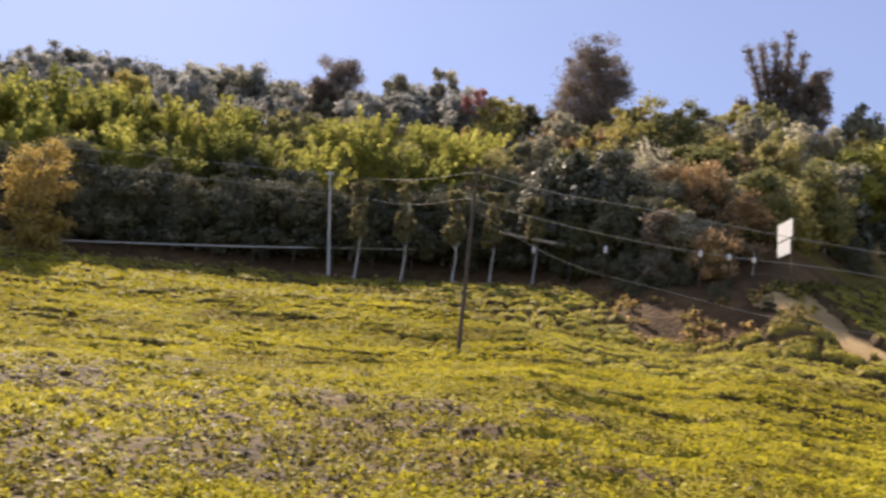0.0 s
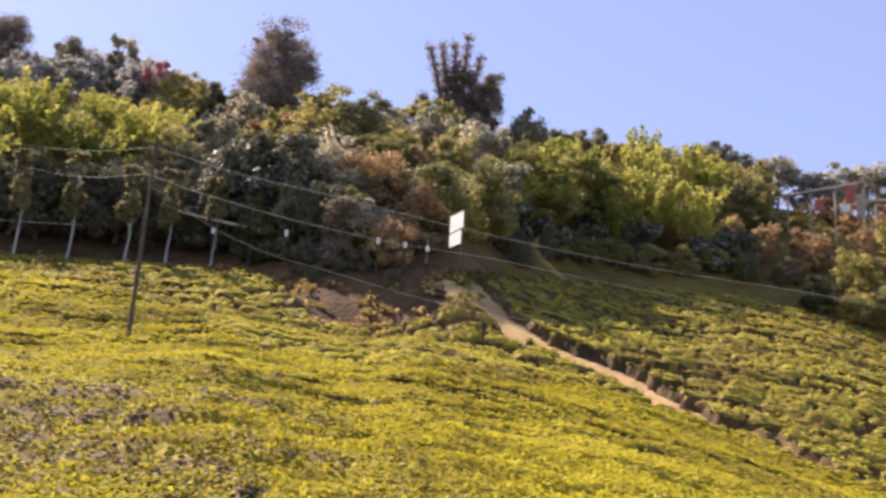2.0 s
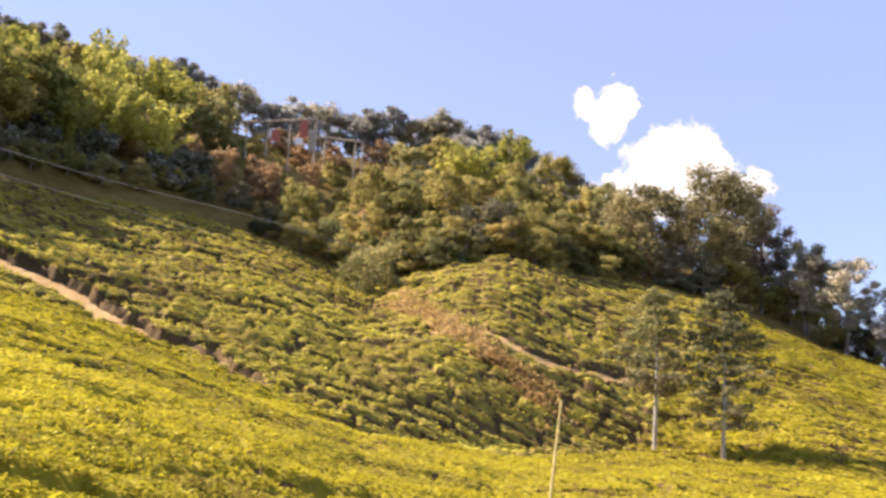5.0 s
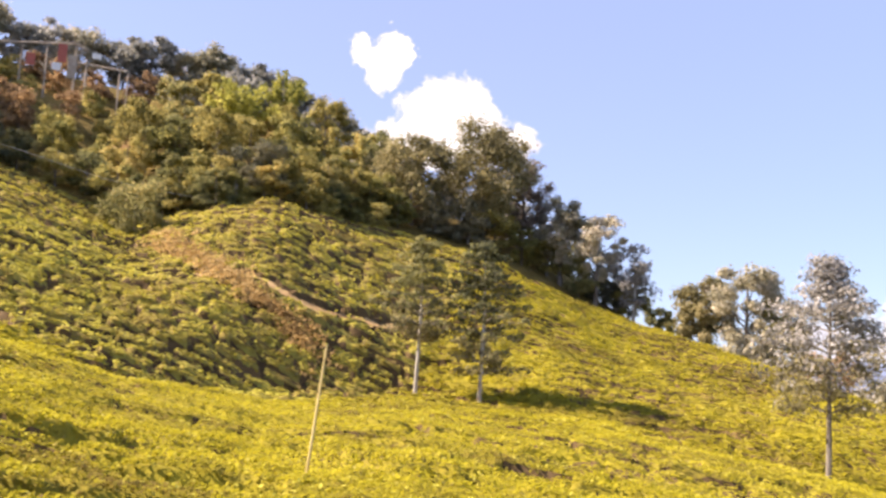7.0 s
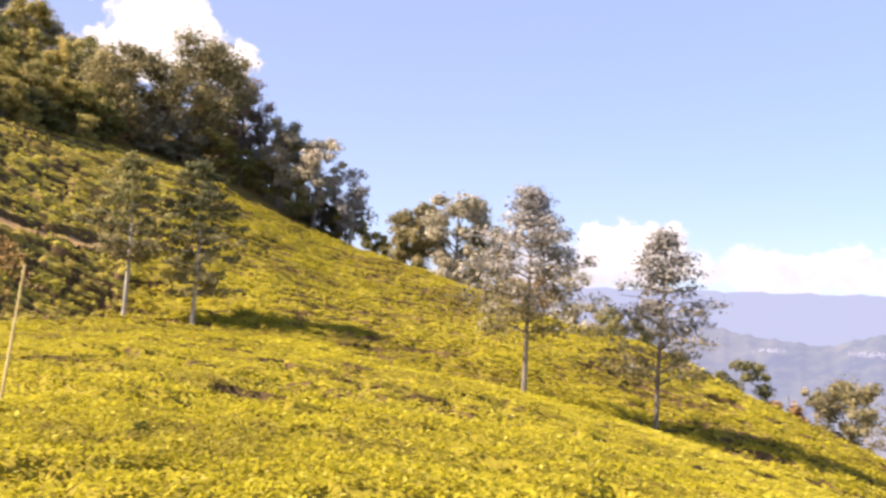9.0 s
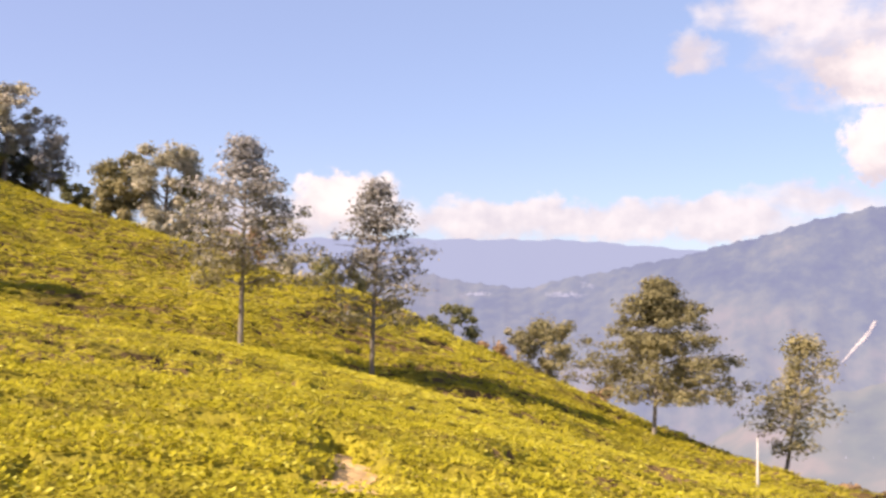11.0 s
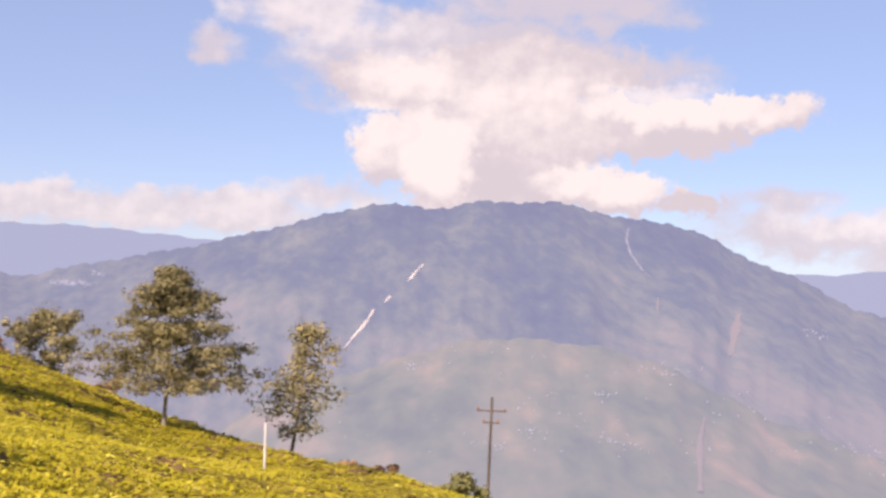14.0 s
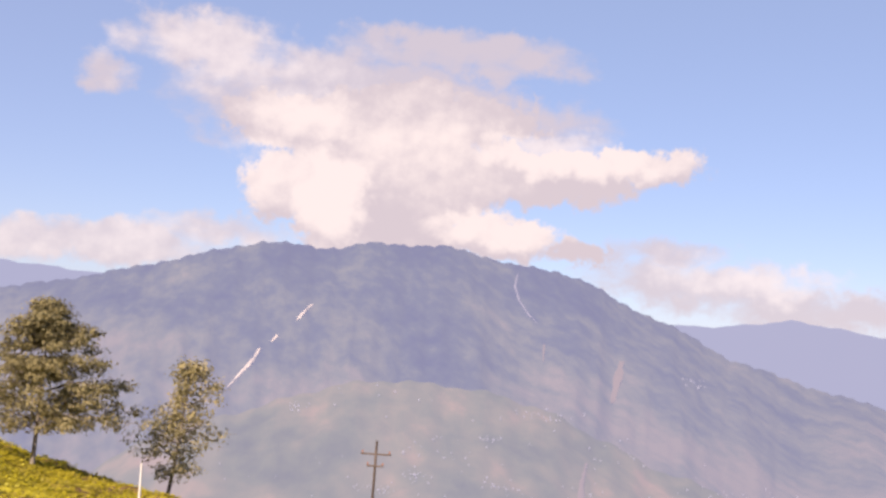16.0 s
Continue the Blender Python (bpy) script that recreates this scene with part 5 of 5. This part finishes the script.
wire([sight(-2.2, 16.3, 42), sight(3.1, 15.4, 46), sight(8, 14.8, 50), sight(16.2, 13.4, 56), sight(26.3, 11.7, 64), sight(36, 10.2, 74), sight(40.6, 9.2, 79), sight(46, 8.6, 86)], 0.014)
wire([sight(-2.4, 14.8, 42), sight(0.2, 14.2, 44), sight(10.9, 12.5, 52), sight(17.8, 11.8, 57), sight(23.2, 10.9, 62), sight(34, 9.0, 74)], 0.013)
wire([sight(-2.3, 14.2, 42), sight(2.7, 11.8, 43), sight(9, 10.3, 46), sight(16, 8.9, 50), sight(22, 8.2, 56)], 0.008)


def road_edge():
    """A pale pipe rail along the road, on short posts."""
    rows = [(-34, 8.6), (-26.4, 9.4), (-19.4, 10.2), (-9.9, 11.2), (-0.3, 12.0)]
    r = 77
    ob = thing("pipe_rail", spot(-15, r), "long pale pipe rail on short posts along the road", "railing")
    a = np.array(rows)
    bm = bmesh.new()
    pts = [sight(az, float(np.interp(az, a[:, 0], a[:, 1])), r) - ob.location for az in np.linspace(-34, -0.3, 30)]
    tube(bm, pts, [0.05] * 30, 6)
    part("rail", bm, GALV, ob)
    for az in np.linspace(-33, -1, 15):
        bm = bmesh.new()
        top = sight(az, float(np.interp(az, a[:, 0], a[:, 1])), r) - ob.location
        foot = spot(az, r, -0.1) - ob.location
        tube(bm, [foot, top], [0.05, 0.05], 6)
        part("post", bm, STEEL, ob)


road_edge()


def sign_board():
    """Two white boards, one over the other, on two posts."""
    at = spot(15.6, 62)
    ob = thing("sign_board", at, "pair of white sign boards on posts beside the track", "sign", turn=-82)
    tall = float(sight(15.6, 14.3, 62).z) - at.z
    for x in (-0.75, 0.75):
        bm = bmesh.new()
        tube(bm, [(x, 0.05, -0.2), (x, 0.05, tall)], [0.045, 0.04], 7)
        part("post", bm, STEEL, ob)
    for z0, z1, x0, x1 in ((tall - 1.1, tall, -1.1, 1.0), (tall - 2.1, tall - 1.2, -1.1, 0.75)):
        bm = bmesh.new()
        box(bm, ((x0 + x1) / 2, -0.02, (z0 + z1) / 2), (x1 - x0, 0.04, z1 - z0), 0, 0.01)
        part("board", bm, WHITE, ob)


sign_board()


def marker_posts():
    """Short posts with white caps along the top of the bank, on from the pipe rail."""
    first = None
    for az, el, r in ((1.5, 12.3, 73), (3.6, 12.5, 71), (5.65, 12.6, 68), (11.0, 12.6, 63), (12.6, 12.45, 62.5), (13.95, 12.3, 62)):
        at = spot(az, r, -0.1)
        h = r * math.tan(radians(el)) + EYE - at.z
        if first is None:
            first = thing("capped_post", (0, 0, 0), "short dark post with a white cap on the bank", "post", "capped posts")
            bm = bmesh.new()
            tube(bm, [(0, 0, 0), (0, 0, 0.85)], [0.05, 0.045], 7)
            part("shaft", bm, STEEL, first)
            bm = bmesh.new()
            tube(bm, [(0, 0, 0.83), (0, 0, 0.86), (0, 0, 0.98), (0, 0, 1.0)], [0.07, 0.13, 0.13, 0.09], 8)
            part("cap", bm, WHITE, first, "white cap")
            first.matrix_basis = Matrix.Translation(at)
            first.scale = (1, 1, max(h, 0.6))
        else:
            copy_thing(first, Matrix.Translation(at)).scale = (1, 1, max(h, 0.6))


marker_posts()


def timber_rail():
    """A bleached log laid across the capped posts."""
    at = sight(2.0, 12.62, 71.5)
    ob = thing("timber_rail", at, "bleached log lying across the capped posts on the bank", "log")
    bm = bmesh.new()
    pts = [sight(az, el, r) - at for az, el, r in ((-0.4, 12.95, 73.5), (1.2, 12.75, 73), (2.6, 12.6, 71.9), (4.0, 12.42, 70.6))]
    tube(bm, pts, [0.07, 0.10, 0.12, 0.15], 9)
    part("log", bm, PALE_WOOD, ob)
    bm = bmesh.new()
    box(bm, pts[-1] + Vector((0.05, 0, -0.02)), (0.5, 0.3, 0.34), 0.3, 0.04)
    part("end_block", bm, PALE_WOOD, ob)


timber_rail()


def shed():
    """The open frame of a shelter on the ridge: posts, cross rails, a red sheet and a low pale rail."""
    at = spot(38.2, 116)
    ob = thing("ridge_shelter", at, "skeletal wooden shelter on the ridge with a red sheet", "shelter", turn=-38)
    base = at.z
    for x, el in ((-7.6, 15.6), (-5.2, 15.7), (-2.6, 15.9), (0.4, 16.0), (1.6, 15.4), (5.2, 15.15), (6.1, 15.1)):
        bm = bmesh.new()
        z = 116 * math.tan(radians(el)) + EYE - base
        tube(bm, [(x, 0, -0.3), (x, 0, z)], [0.11, 0.10], 7)
        part("post", bm, PALE_WOOD, ob)
    for x0, x1, e0, e1 in ((-8.4, 0.2, 15.6, 16.1), (0.6, 6.0, 15.15, 15.1), (-0.2, 1.6, 16.2, 15.9)):
        bm = bmesh.new()
        z0, z1 = (116 * math.tan(radians(e)) + EYE - base for e in (e0, e1))
        tube(bm, [(x0, 0.05, z0), (x1, 0.05, z1)], [0.14, 0.14], 7)
        part("rail", bm, PALE_WOOD, ob)
    for x, el0, el1, mat in ((-1.0, 15.05, 16.0, RED), (-1.5, 14.6, 15.0, WHITE), (0.1, 14.3, 15.5, PALE_WOOD), (-4.2, 14.7, 15.3, RED), (2.6, 15.5, 15.8, WHITE)):
        bm = bmesh.new()
        z0, z1 = (116 * math.tan(radians(e)) + EYE - base for e in (el0, el1))
        box(bm, (x, -0.1, (z0 + z1) / 2), (0.95, 0.05, z1 - z0), 0, 0.01)
        part("panel", bm, mat, ob)


shed()


def roadside_trees():
    """Young lopped trees in a row along the road: bare pale stem, shaggy dark column of leaves."""
    rows = [(-8.9, 74.5, 15.4, 12.0), (-6.2, 74, 15.9, 12.0), (-3.2, 73, 15.4, 12.2), (-1.0, 73.5, 15.6, 12.1), (1.5, 73, 15.4, 12.6), (8.6, 66, 15.0, 10.4), (13.9, 65, 13.0, 12.4)]
    for k, (az, r, el, low) in enumerate(rows):
        at = spot(az, r, -0.1)
        h, b = (r * math.tan(radians(e)) + EYE - at.z for e in (el, low))
        w = 1.45 if k != 5 else 2.7
        q, c = leafy(900 + k, h, w, b, 90 if k != 6 else 5, "column", 70, 0.19, 0.8)
        tree("roadside_tree", at, q, LEAF["pine" if k < 5 else "dusk"], h * 0.95, 0.10, c[::6], "young lopped tree with a shaggy column of leaves by the road", seed=k, bark=PALE_BARK, group="roadside trees")


roadside_trees()


def bank_plants():
    """Big-leaved shrubs with greyish leaves on the terrace, and scrub along the road's bank."""
    rng = np.random.default_rng(33)
    made = []
    for v in range(3):
        q, c = leafy(950 + v, 3.0 + 0.4 * v, 3.4, 0.1, 20, "shrub", 60, 0.36)
        made.append((q, c))
    first = {}
    for k in range(60):
        az = rng.uniform(1.5, 16) if k < 44 else rng.uniform(18, 34)
        e = float(table(EDGE, az)[0])
        r = e + rng.uniform(9, 24) if k < 44 else e + rng.uniform(8, 14)
        v, s = k % 3, rng.uniform(0.7, 1.25)
        m = Matrix.Translation(spot(az, r, -0.1)) @ Matrix.Rotation(rng.uniform(0, 6.28), 4, "Z")
        if v not in first:
            first[v] = tree("large_leaved_shrub", (0, 0, 0), made[v][0], LEAF["leathery"], 2.2, 0.07, made[v][1][::4], "dark large-leaved shrub with light catching its leaves", "shrub", seed=v, group="large-leaved shrubs")
            first[v].matrix_basis = m
            first[v].scale = (s, s, s)
        else:
            copy_thing(first[v], m).scale = (s, s, s)
    # scrub and grass tufts along the garden's upper edge
    sets = []
    for k in range(560):
        az = rng.uniform(-34, 42)
        e = float(table(EDGE, az)[0])
        back = 5.5
        p = spot(az, e - rng.uniform(-0.5, 1.5) * (1 if az > 15 else 1.4) - (back if 4 < az < 14 else 0), 0.15)
        sets.append(sprays(rng, [p], (0.5, 0.5, 0.35), 26, 0.28, -0.4, 1.2))
    for k in range(70):
        az = rng.uniform(3, 17.5)
        p = spot(az, float(table(EDGE, az)[0]) - rng.uniform(0.0, 6.5), 0.12)
        sets.append(sprays(rng, [p], (0.55, 0.55, 0.3), 24, 0.26, -0.4, 1.2))
    # dry growth down the gully between the two tea slopes
    dry = []
    gully = [(43.6, 74), (45.0, 66), (46.5, 62), (48.5, 58.5), (51.2, 55.6), (52.6, 54.6)]
    for k in range(300):
        t = rng.uniform(0, len(gully) - 1)
        i = int(t)
        az = gully[i][0] + (gully[i + 1][0] - gully[i][0]) * (t - i) + rng.normal(0, 0.55)
        r = gully[i][1] + (gully[i + 1][1] - gully[i][1]) * (t - i) + rng.normal(0, 1.1)
        dry.append(sprays(rng, [spot(az, r, 0.7)], (0.55, 0.55, 0.4), 22, 0.2, -0.4, 1.2))
    tagged(new("dry_scrub", leaf_mesh("dry_scrub", np.concatenate(dry), DRY)), "dry orange-brown growth down the gully between the tea slopes", "scrub", kind="stuff")
    q = np.concatenate(sets)
    me = leaf_mesh("bank_scrub", q, GRASS)
    me.materials.append(DRY)
    mid = q.mean(1)
    me.polygons.foreach_set("material_index", ((np.degrees(np.arctan2(mid[:, 0], mid[:, 1])) < 15) & (rng.uniform(0, 1, len(q)) < 0.55)).astype(np.int32))
    tagged(new("bank_scrub", me), "dry grass and scrub tufts along the field's upper edge", "scrub", kind="stuff")


bank_plants()
